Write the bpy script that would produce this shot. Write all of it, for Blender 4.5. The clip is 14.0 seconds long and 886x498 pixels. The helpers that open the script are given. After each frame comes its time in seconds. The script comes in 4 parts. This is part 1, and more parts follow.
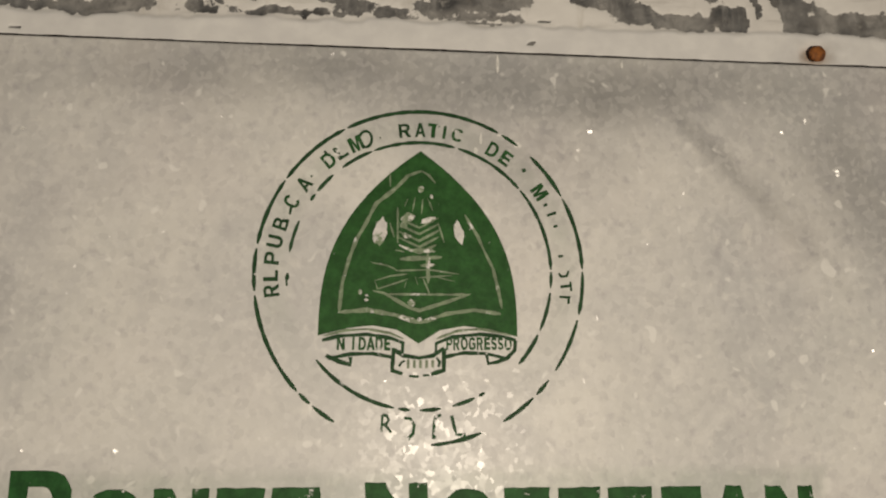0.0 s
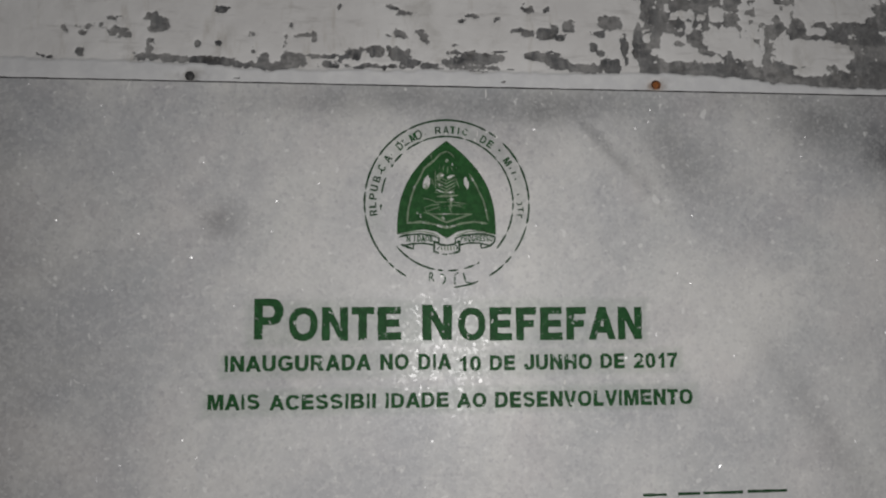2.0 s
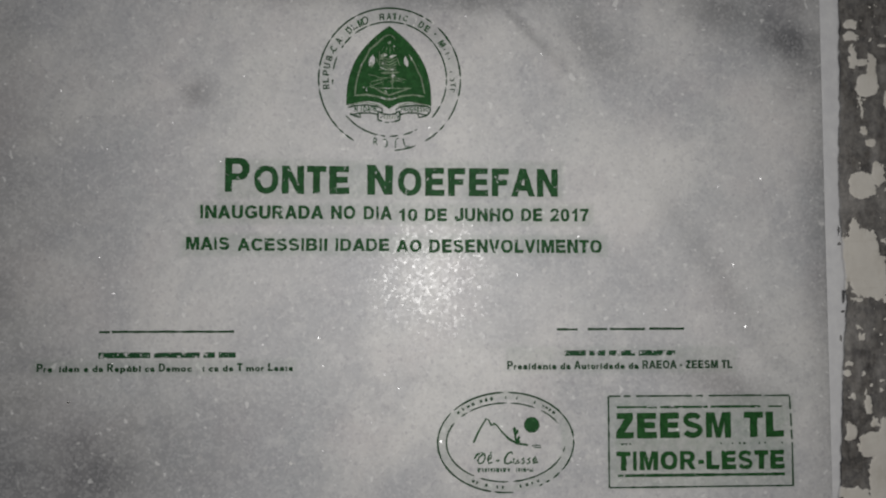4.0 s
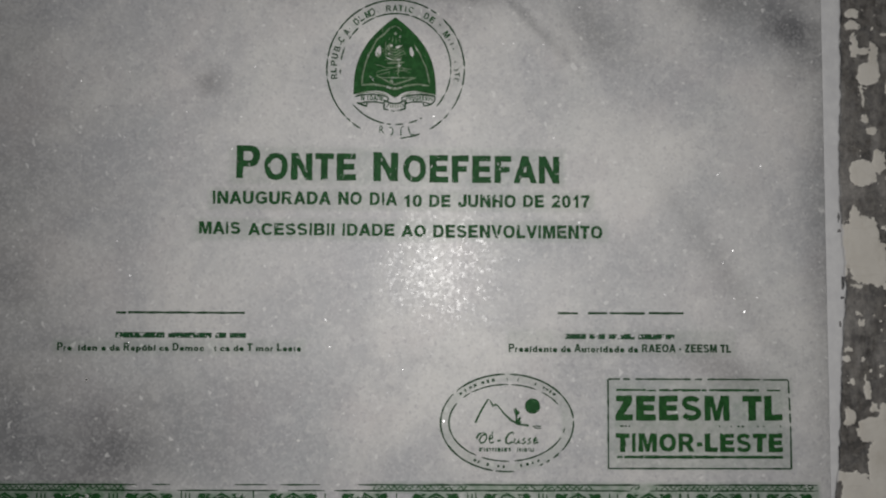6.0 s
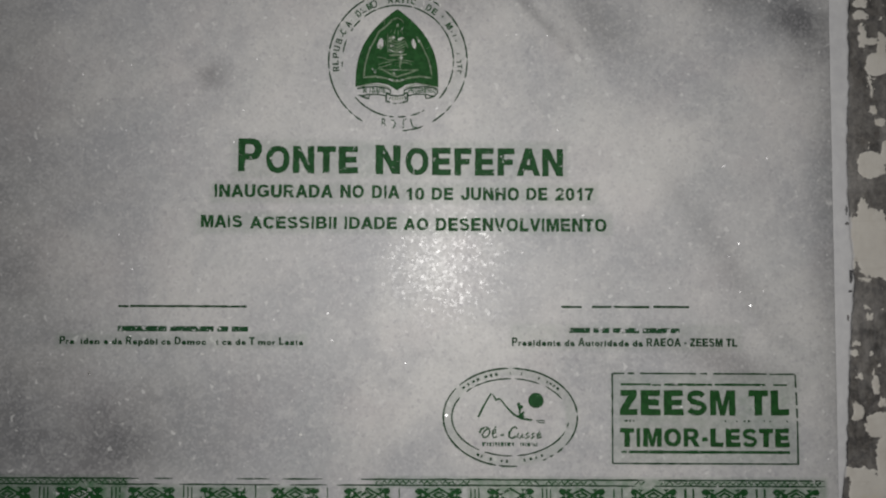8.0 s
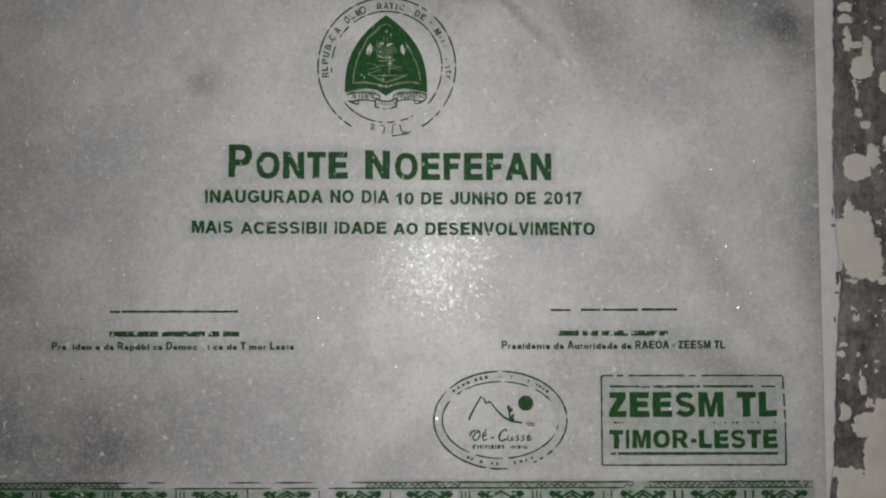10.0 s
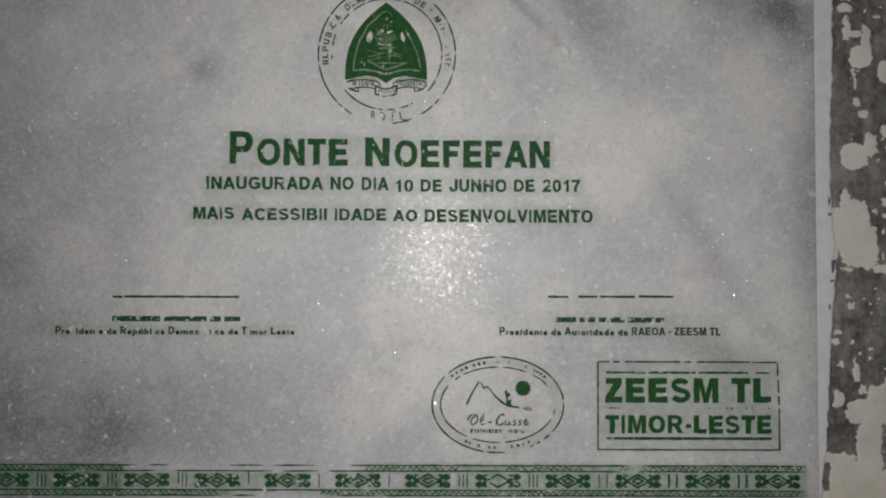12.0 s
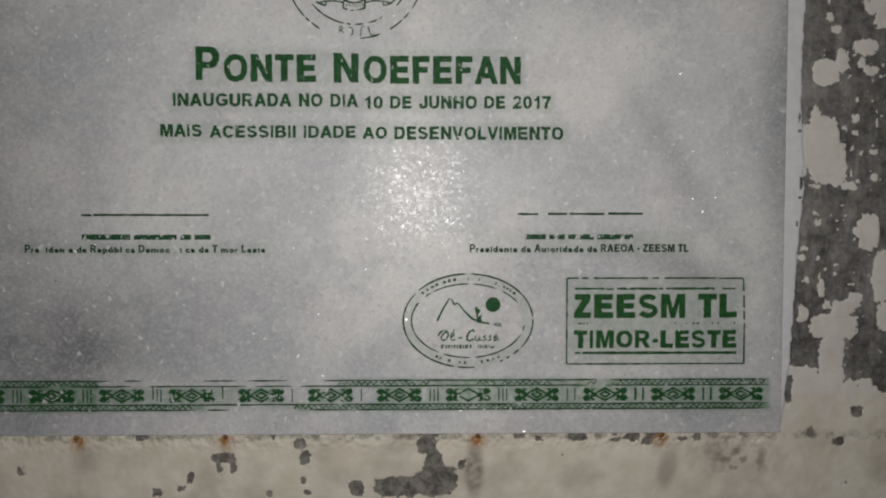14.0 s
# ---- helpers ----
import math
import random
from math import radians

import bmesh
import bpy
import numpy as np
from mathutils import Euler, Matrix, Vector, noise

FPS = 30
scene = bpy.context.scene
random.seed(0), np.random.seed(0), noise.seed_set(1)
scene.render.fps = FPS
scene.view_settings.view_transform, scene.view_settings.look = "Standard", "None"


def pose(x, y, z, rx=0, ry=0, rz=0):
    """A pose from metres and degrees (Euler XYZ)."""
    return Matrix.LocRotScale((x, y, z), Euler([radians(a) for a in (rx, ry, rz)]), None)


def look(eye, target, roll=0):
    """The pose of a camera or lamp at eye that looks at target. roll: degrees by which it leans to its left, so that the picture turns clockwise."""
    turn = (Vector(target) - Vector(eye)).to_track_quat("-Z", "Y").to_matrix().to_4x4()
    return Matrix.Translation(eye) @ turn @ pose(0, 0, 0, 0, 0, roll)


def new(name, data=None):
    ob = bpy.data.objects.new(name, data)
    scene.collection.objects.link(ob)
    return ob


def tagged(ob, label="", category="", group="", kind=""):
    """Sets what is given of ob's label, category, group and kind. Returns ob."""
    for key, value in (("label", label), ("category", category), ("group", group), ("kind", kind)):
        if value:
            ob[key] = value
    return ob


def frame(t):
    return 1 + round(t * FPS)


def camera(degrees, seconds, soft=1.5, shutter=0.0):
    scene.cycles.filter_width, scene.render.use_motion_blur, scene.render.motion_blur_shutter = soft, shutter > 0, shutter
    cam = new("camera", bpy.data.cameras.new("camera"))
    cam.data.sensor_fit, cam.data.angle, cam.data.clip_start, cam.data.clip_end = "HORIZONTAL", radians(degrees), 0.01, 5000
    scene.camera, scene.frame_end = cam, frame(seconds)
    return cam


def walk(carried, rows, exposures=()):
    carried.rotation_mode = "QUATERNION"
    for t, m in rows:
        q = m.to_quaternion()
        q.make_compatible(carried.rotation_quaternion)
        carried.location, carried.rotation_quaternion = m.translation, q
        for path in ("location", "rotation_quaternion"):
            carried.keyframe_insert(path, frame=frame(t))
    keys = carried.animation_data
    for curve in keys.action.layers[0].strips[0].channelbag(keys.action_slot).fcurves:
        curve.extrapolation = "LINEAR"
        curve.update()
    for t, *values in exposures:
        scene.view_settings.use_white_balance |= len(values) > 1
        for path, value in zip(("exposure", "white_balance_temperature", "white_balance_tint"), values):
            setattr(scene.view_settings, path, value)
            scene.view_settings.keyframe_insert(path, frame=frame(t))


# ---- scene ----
cam = camera(70.0, 14.0, soft=2.1)
# seconds, eye x y z, yaw to the left, pitch up, roll
PATH = [
    (0, -0.0123, -0.2371, 1.4937, -4.05, 8.26, 0.34),
    (0.2, -0.0202, -0.2494, 1.4929, -3.92, 7.95, 0.21),
    (0.5, -0.0310, -0.2713, 1.4910, -4.19, 7.80, 0.29),
    (0.8, -0.0331, -0.3030, 1.4843, -4.26, 6.71, 0.16),
    (1, -0.0319, -0.3281, 1.4790, -4.35, 6.33, 0.27),
    (1.2, -0.0350, -0.3620, 1.4762, -4.26, 5.54, 0.12),
    (1.5, -0.0462, -0.4118, 1.4684, -4.23, 4.56, -0.02),
    (1.8, -0.0470, -0.4531, 1.4585, -4.39, 3.88, -0.10),
    (2, -0.0440, -0.4694, 1.4564, -4.48, 3.44, -0.21),
    (2.2, -0.0346, -0.4821, 1.4436, -4.14, 3.30, -0.16),
    (2.5, -0.0140, -0.4974, 1.4076, -3.75, 2.97, -0.32),
    (2.8, 0.0005, -0.5126, 1.3768, -3.42, 2.94, -0.32),
    (3, 0.0071, -0.5248, 1.3678, -3.25, 2.80, -0.35),
    (3.2, 0.0128, -0.5319, 1.3617, -2.98, 2.79, -0.27),
    (5.3, 0.0284, -0.5578, 1.3344, -1.26, 2.27, 0.41),
    (5.5, 0.0327, -0.5592, 1.3332, -0.87, 2.44, 0.35),
    (6, 0.0316, -0.5621, 1.3320, -0.84, 2.56, 0.35),
    (6.5, 0.0363, -0.5595, 1.3330, -0.71, 2.41, 0.38),
    (7, 0.0374, -0.5580, 1.3311, -0.47, 2.42, 0.33),
    (7.5, 0.0332, -0.5584, 1.3276, -0.42, 2.54, 0.32),
    (8, 0.0348, -0.5581, 1.3278, -0.28, 2.40, 0.32),
    (10.5, 0.0433, -0.5628, 1.3320, -0.43, 2.45, -0.05),
    (11, 0.0414, -0.5638, 1.3327, -0.38, 2.35, 0.01),
    (11.5, 0.0414, -0.5668, 1.3312, -0.28, 2.17, 0.11),
    (12, 0.0449, -0.5673, 1.3285, -0.28, 1.48, 0.23),
    (12.5, 0.0492, -0.5617, 1.3180, -0.63, 0.42, 0.30),
    (13, 0.0564, -0.5607, 1.3166, -0.72, -0.66, 0.26),
    (13.5, 0.0562, -0.5637, 1.3056, -0.94, -1.37, 0.16),
    (14, 0.0649, -0.5683, 1.2885, -0.96, -1.93, 0.03),
]


def eye_pose(x, y, z, yaw, pitch, roll):
    a, b = radians(yaw), radians(pitch)
    ahead = Vector((-math.sin(a) * math.cos(b), math.cos(a) * math.cos(b), math.sin(b)))
    return look((x, y, z), Vector((x, y, z)) + ahead, roll)


EXPOSURES = [(0.0, 0.25, 8250, 10), (0.2, 0.13, 7050, 10), (0.5, 0.07, 6720, 10), (0.8, 0.02, 6560, 10), (1.2, -0.06, 6460, 10), (1.8, -0.09, 6450, 10), (2.6, -0.19, 6450, 10), (3.2, -0.12, 6450, 10), (5.3, -0.04, 6470, 10), (14.0, -0.04, 6500, 10)]
walk(cam, [(row[0], eye_pose(*row[1:])) for row in PATH], EXPOSURES)

# ---- light: a small white torch held by the viewer at night, and a faint night sky ----
world = bpy.data.worlds.new("night")
scene.world = world
world.use_nodes = True
world.node_tree.nodes["Background"].inputs["Color"].default_value = (0.75, 0.85, 1.0, 1)
world.node_tree.nodes["Background"].inputs["Strength"].default_value = 0.05
torch = bpy.data.lights.new("torch", "POINT")
torch.energy, torch.color, torch.shadow_soft_size = 8.0, (1.0, 0.98, 0.955), 0.007
new("torch", torch).location = (0.044, -0.58, 1.350)

# ---- measures: plaque plane y = 0, millimetres from x = 0 and a datum 1.3 m above ground ----
DATUM = 1.3
LEFT, RIGHT, TOP, BOTTOM = -392.0, 384.0, 308.0, -199.0


def at(x, z, y=0.0):
    return Vector((x / 1000, y / 1000, DATUM + z / 1000))


def hashed(i, k, seed):
    h = (i.astype(np.int64) * 374761393 + k.astype(np.int64) * 668265263 + seed * 974711) & 0x7FFFFFFF
    h = ((h ^ (h >> 13)) * 1274126177) & 0x7FFFFFFF
    return ((h ^ (h >> 16)) & 0xFFFF) / 65535.0


def grain(x, z, size, seed=0):
    """Smooth noise from -1 to 1 with cells of the given size."""
    u, v = x / size, z / size
    i, k = np.floor(u), np.floor(v)
    a, b = u - i, v - k
    a, b = a * a * (3 - 2 * a), b * b * (3 - 2 * b)
    n = hashed(i, k, seed) * (1 - a) * (1 - b) + hashed(i + 1, k, seed) * a * (1 - b)
    n = n + hashed(i, k + 1, seed) * (1 - a) * b + hashed(i + 1, k + 1, seed) * a * b
    return 2 * n - 1


def rough(x, z, size, octaves=4, seed=0):
    return sum(grain(x, z, size / 2**o, seed + o) * 0.55**o for o in range(octaves))


# ---- materials ----
def material(name):
    m = bpy.data.materials.new(name)
    m.use_nodes = True
    t = m.node_tree
    t.nodes.clear()
    out = t.nodes.new("ShaderNodeOutputMaterial")
    return m, t, out


def node(t, kind, **inputs):
    n = t.nodes.new(kind)
    for key, value in inputs.items():
        n.inputs[key.replace("_", " ")].default_value = value
    return n


def position(t):
    return t.nodes.new("ShaderNodeNewGeometry").outputs["Position"]


def cloud(t, where, scale, detail=4.0, roughness=0.6, distortion=0.0):
    n = node(t, "ShaderNodeTexNoise", Scale=scale, Detail=detail, Roughness=roughness, Distortion=distortion)
    t.links.new(where, n.inputs["Vector"])
    return n.outputs["Fac"]


def ramp(t, value, low, high, a=0.0, b=1.0):
    n = t.nodes.new("ShaderNodeMapRange")
    n.interpolation_type = "SMOOTHSTEP"
    t.links.new(value, n.inputs["Value"])
    for key, v in (("From Min", low), ("From Max", high), ("To Min", a), ("To Max", b)):
        n.inputs[key].default_value = v
    return n.outputs["Result"]


def blend(t, fac, a, b, kind="MIX"):
    n = t.nodes.new("ShaderNodeMix")
    n.data_type, n.blend_type = "RGBA", kind
    for socket, v in ((n.inputs[0], fac), (n.inputs[6], a), (n.inputs[7], b)):
        if isinstance(v, bpy.types.NodeSocket):
            t.links.new(v, socket)
        else:
            socket.default_value = v if not isinstance(v, tuple) else (*v, 1)
    return n.outputs[2]


def maths(t, kind, a, b=0.0):
    n = t.nodes.new("ShaderNodeMath")
    n.operation = kind
    for socket, v in ((n.inputs[0], a), (n.inputs[1], b)):
        if isinstance(v, bpy.types.NodeSocket):
            t.links.new(v, socket)
        else:
            socket.default_value = v
    return n.outputs[0]


def attribute(t, name):
    n = t.nodes.new("ShaderNodeAttribute")
    n.attribute_name = name
    return n.outputs["Fac"]


def facets(t, where, scale, tilt):
    """A normal that is turned a little, each crystal its own way."""
    cells = node(t, "ShaderNodeTexVoronoi", Scale=scale)
    t.links.new(where, cells.inputs["Vector"])
    off = t.nodes.new("ShaderNodeVectorMath")
    off.operation = "MULTIPLY_ADD"
    t.links.new(cells.outputs["Color"], off.inputs[0])
    off.inputs[1].default_value, off.inputs[2].default_value = (tilt,) * 3, (-tilt / 2,) * 3
    add = t.nodes.new("ShaderNodeVectorMath")
    add.operation = "ADD"
    t.links.new(off.outputs[0], add.inputs[0])
    t.links.new(t.nodes.new("ShaderNodeNewGeometry").outputs["Normal"], add.inputs[1])
    unit = t.nodes.new("ShaderNodeVectorMath")
    unit.operation = "NORMALIZE"
    t.links.new(add.outputs[0], unit.inputs[0])
    return unit.outputs[0], cells.outputs["Color"]


def marble_shader(t):
    where = position(t)
    # cloudy body
    body = blend(t, ramp(t, cloud(t, where, 7, 5, 0.6, 0.5), 0.36, 0.64), (0.53, 0.532, 0.545), (0.76, 0.745, 0.72))
    hue = t.nodes.new("ShaderNodeTexNoise")
    hue.inputs["Scale"].default_value, hue.inputs["Detail"].default_value = 13, 4
    t.links.new(where, hue.inputs["Vector"])
    tones = t.nodes.new("ShaderNodeSeparateColor")
    t.links.new(hue.outputs["Color"], tones.inputs[0])
    body = blend(t, ramp(t, tones.outputs[0], 0.46, 0.68, 0, 0.30), body, (0.66, 0.595, 0.60))
    body = blend(t, ramp(t, tones.outputs[1], 0.46, 0.68, 0, 0.22), body, (0.53, 0.56, 0.555))
    body = blend(t, ramp(t, cloud(t, where, 36, 5, 0.66, 0.3), 0.44, 0.70, 0, 0.34), body, (0.44, 0.44, 0.455))
    body = blend(t, ramp(t, cloud(t, where, 75, 4, 0.6, 0.6), 0.50, 0.70, 0, 0.40), body, (0.80, 0.79, 0.77))
    # mottling of the crystals, some lilac grey, some creamy
    body = blend(t, ramp(t, cloud(t, where, 190, 3, 0.55), 0.53, 0.72, 0, 0.42), body, (0.39, 0.375, 0.41))
    body = blend(t, ramp(t, cloud(t, where, 165, 3, 0.55, 0.5), 0.55, 0.72, 0, 0.42), body, (0.83, 0.81, 0.78))
    # pale clouds, then bluish grey veins with the torch's falloff painted in
    body = blend(t, maths(t, "MULTIPLY", attribute(t, "pale"), ramp(t, cloud(t, where, 30, 5, 0.62), 0.3, 0.68, 0.6, 1.1)), body, (0.845, 0.825, 0.795))
    vein_and_falloff = maths(t, "MULTIPLY", attribute(t, "vein_and_falloff"), ramp(t, cloud(t, where, 26, 5, 0.62), 0.3, 0.68, 0.78, 1.12))
    body = blend(t, vein_and_falloff, body, (0.190, 0.191, 0.197))
    # crystal grain, lighter and darker
    cells = node(t, "ShaderNodeTexVoronoi", Scale=430.0, Randomness=1.0)
    t.links.new(where, cells.inputs["Vector"])
    tone = t.nodes.new("ShaderNodeSeparateColor")
    t.links.new(cells.outputs["Color"], tone.inputs[0])
    body = blend(t, ramp(t, tone.outputs[0], 0.30, 1.0, 0.0, 0.19), body, (0.88, 0.865, 0.86))
    body = blend(t, ramp(t, tone.outputs[1], 0.60, 1.0, 0.0, 0.15), body, (0.34, 0.335, 0.355))
    # white bruises
    body = blend(t, ramp(t, cloud(t, where, 85, 2, 0.5), 0.66, 0.78, 0, 0.55), body, (0.90, 0.885, 0.86))
    body = blend(t, ramp(t, cloud(t, where, 150, 1, 0.4, 0.4), 0.68, 0.76, 0, 0.55), body, (0.93, 0.92, 0.90))
    # overspray of the green paint
    body = blend(t, maths(t, "MULTIPLY", attribute(t, "overspray"), ramp(t, cloud(t, where, 130, 3), 0.3, 0.7, 0.5, 1.0)), body, (0.08, 0.20, 0.09))
    s = node(t, "ShaderNodeBsdfPrincipled", Roughness=0.46)
    s.inputs["Specular IOR Level"].default_value = 0.30
    t.links.new(body, s.inputs["Base Color"])
    bump = node(t, "ShaderNodeBump", Strength=0.10, Distance=0.001)
    t.links.new(cloud(t, where, 300, 3), bump.inputs["Height"])
    t.links.new(bump.outputs[0], s.inputs["Normal"])
    uneven = t.nodes.new("ShaderNodeTexNoise")
    uneven.inputs["Scale"].default_value, uneven.inputs["Detail"].default_value = 210, 2
    t.links.new(where, uneven.inputs["Vector"])
    shifted = t.nodes.new("ShaderNodeVectorMath")
    shifted.operation = "MULTIPLY_ADD"
    t.links.new(uneven.outputs["Color"], shifted.inputs[0])
    shifted.inputs[1].default_value = (0.006, 0.006, 0.006)
    t.links.new(where, shifted.inputs[2])
    turned, own = facets(t, shifted.outputs[0], 430.0, 0.105)
    pick = t.nodes.new("ShaderNodeSeparateColor")
    t.links.new(own, pick.inputs[0])
    s.inputs["Coat Roughness"].default_value = 0.215
    s.inputs["Coat IOR"].default_value = 1.5
    t.links.new(ramp(t, pick.outputs[1], 0.20, 1.0, 0.09, 0.24), s.inputs["Coat Weight"])
    t.links.new(turned, s.inputs["Coat Normal"])
    # a few crystals lie at steep angles and flash
    steep, mark = facets(t, shifted.outputs[0], 420.0, 0.75)
    glint = node(t, "ShaderNodeBsdfGlossy", Roughness=0.24)
    t.links.new(steep, glint.inputs["Normal"])
    choose = t.nodes.new("ShaderNodeSeparateColor")
    t.links.new(mark, choose.inputs[0])
    spots_near = node(t, "ShaderNodeTexVoronoi", Scale=420.0)
    t.links.new(shifted.outputs[0], spots_near.inputs["Vector"])
    core = ramp(t, spots_near.outputs["Distance"], 0.22, 0.46, 1.0, 0.0)
    t.links.new(maths(t, "MULTIPLY", maths(t, "MULTIPLY", core, maths(t, "GREATER_THAN", choose.outputs[1], 0.90)), ramp(t, cloud(t, where, 900, 1), 0.40, 0.56, 0.02, 0.075)), glint.inputs["Color"])
    mix = t.nodes.new("ShaderNodeAddShader")
    t.links.new(s.outputs[0], mix.inputs[0])
    t.links.new(glint.outputs[0], mix.inputs[1])
    return mix.outputs[0], where


def marble_material():
    m, t, out = material("polished marble")
    shader, _ = marble_shader(t)
    t.links.new(shader, out.inputs["Surface"])
    return m


def green_material(name, wear, colour=(0.011, 0.062, 0.016)):
    """Green enamel in the lettering, rubbed through to the marble here and there."""
    m, t, out = material(name)
    shader, where = marble_shader(t)
    tint = blend(t, ramp(t, cloud(t, where, 190, 4, 0.65), 0.3, 0.75), colour, tuple(c * 1.8 + 0.004 for c in colour))
    tint = blend(t, ramp(t, cloud(t, where, 700, 2), 0.45, 0.8, 0, 0.4), tint, (0.012, 0.055, 0.02))
    p = node(t, "ShaderNodeBsdfPrincipled", Roughness=0.62)
    p.inputs["Specular IOR Level"].default_value = 0.22
    t.links.new(tint, p.inputs["Base Color"])
    bump = node(t, "ShaderNodeBump", Strength=0.35, Distance=0.0006)
    t.links.new(cloud(t, where, 420, 4), bump.inputs["Height"])
    t.links.new(bump.outputs[0], p.inputs["Normal"])
    fine = maths(t, "ADD", cloud(t, where, 150, 5, 0.72), maths(t, "MULTIPLY", cloud(t, where, 900, 2), 0.12))
    mix = t.nodes.new("ShaderNodeMixShader")
    t.links.new(ramp(t, fine, 0.80 - wear, 0.84 - wear), mix.inputs[0])
    t.links.new(p.outputs[0], mix.inputs[1])
    t.links.new(shader, mix.inputs[2])
    t.links.new(mix.outputs[0], out.inputs["Surface"])
    return m


def wall_material():
    m, t, out = material("flaking painted plaster")
    where = position(t)
    paint = blend(t, ramp(t, cloud(t, where, 14, 5, 0.6), 0.3, 0.7), (0.72, 0.70, 0.685), (0.82, 0.805, 0.79))
    paint = blend(t, ramp(t, cloud(t, where, 60, 4, 0.7), 0.58, 0.78, 0, 0.35), paint, (0.36, 0.33, 0.29))
    paint = blend(t, ramp(t, cloud(t, where, 24, 5, 0.65, 0.6), 0.52, 0.74, 0, 0.45), paint, (0.43, 0.41, 0.375))
    # runs and wipes drawn out down and along the wall
    drawn = node(t, "ShaderNodeMapping")
    drawn.inputs["Scale"].default_value = (1.0, 1.0, 0.22)
    t.links.new(where, drawn.inputs["Vector"])
    paint = blend(t, ramp(t, cloud(t, drawn.outputs[0], 95, 4, 0.65), 0.54, 0.74, 0, 0.42), paint, (0.46, 0.42, 0.36))
    wiped = node(t, "ShaderNodeMapping")
    wiped.inputs["Scale"].default_value = (0.16, 1.0, 1.0)
    t.links.new(where, wiped.inputs["Vector"])
    paint = blend(t, ramp(t, cloud(t, wiped.outputs[0], 170, 4, 0.65), 0.55, 0.72, 0, 0.40), paint, (0.44, 0.42, 0.40))
    mortar = blend(t, ramp(t, cloud(t, where, 70, 4), 0.35, 0.75), (0.72, 0.715, 0.72), (0.82, 0.815, 0.81))
    concrete = blend(t, ramp(t, cloud(t, where, 48, 6, 0.7, 0.8), 0.35, 0.66), (0.058, 0.059, 0.063), (0.175, 0.176, 0.178))
    concrete = blend(t, ramp(t, cloud(t, where, 210, 4, 0.7), 0.54, 0.72, 0, 0.70), concrete, (0.36, 0.35, 0.335))
    concrete = blend(t, ramp(t, cloud(t, where, 90, 4, 0.6), 0.50, 0.70, 0, 0.28), concrete, (0.15, 0.13, 0.105))
    concrete = blend(t, ramp(t, cloud(t, drawn.outputs[0], 120, 5, 0.7), 0.53, 0.68, 0, 0.55), concrete, (0.33, 0.325, 0.32))
    edge = maths(t, "ADD", attribute(t, "bare"), maths(t, "MULTIPLY", maths(t, "SUBTRACT", cloud(t, where, 300, 6, 0.78), 0.5), 1.7))
    bare = ramp(t, edge, 0.44, 0.56)
    paint = blend(t, attribute(t, "cream"), paint, blend(t, ramp(t, cloud(t, where, 30, 4), 0.3, 0.7), (0.68, 0.62, 0.505), (0.82, 0.765, 0.65)))
    concrete = blend(t, maths(t, "MULTIPLY", attribute(t, "smear"), ramp(t, cloud(t, where, 160, 4, 0.7), 0.3, 0.65, 0.35, 1.0)), concrete, (0.36, 0.35, 0.34))
    concrete = blend(t, maths(t, "MULTIPLY", attribute(t, "cream"), 0.75), concrete, blend(t, ramp(t, cloud(t, where, 130, 5, 0.7), 0.38, 0.62), (0.11, 0.095, 0.08), (0.30, 0.27, 0.23)))
    tint = blend(t, attribute(t, "mortar"), paint, mortar)
    tint = blend(t, attribute(t, "dirt_and_shade"), tint, (0.22, 0.195, 0.16))
    tint = blend(t, bare, tint, concrete)
    tint = blend(t, maths(t, "MULTIPLY", attribute(t, "rust"), ramp(t, cloud(t, where, 260, 4, 0.7), 0.30, 0.58)), tint, (0.38, 0.17, 0.045))
    s = node(t, "ShaderNodeBsdfPrincipled", Roughness=0.72)
    s.inputs["Specular IOR Level"].default_value = 0.3
    t.links.new(tint, s.inputs["Base Color"])
    height = maths(t, "ADD", maths(t, "MULTIPLY", cloud(t, where, 240, 6, 0.7), maths(t, "ADD", maths(t, "MULTIPLY", bare, 0.8), 0.14)), maths(t, "MULTIPLY", bare, -0.5))
    bump = node(t, "ShaderNodeBump", Strength=0.45, Distance=0.0012)
    t.links.new(height, bump.inputs["Height"])
    t.links.new(bump.outputs[0], s.inputs["Normal"])
    t.links.new(s.outputs[0], out.inputs["Surface"])
    return m


def plain_material(name, a, b, scale, roughness, metallic=0.0):
    m, t, out = material(name)
    where = position(t)
    s = node(t, "ShaderNodeBsdfPrincipled", Roughness=roughness, Metallic=metallic)
    t.links.new(blend(t, ramp(t, cloud(t, where, scale, 5, 0.7), 0.35, 0.68), a, b), s.inputs["Base Color"])
    bump = node(t, "ShaderNodeBump", Strength=0.6, Distance=0.0008)
    t.links.new(cloud(t, where, scale * 2.5, 4), bump.inputs["Height"])
    t.links.new(bump.outputs[0], s.inputs["Normal"])
    t.links.new(s.outputs[0], out.inputs["Surface"])
    return m


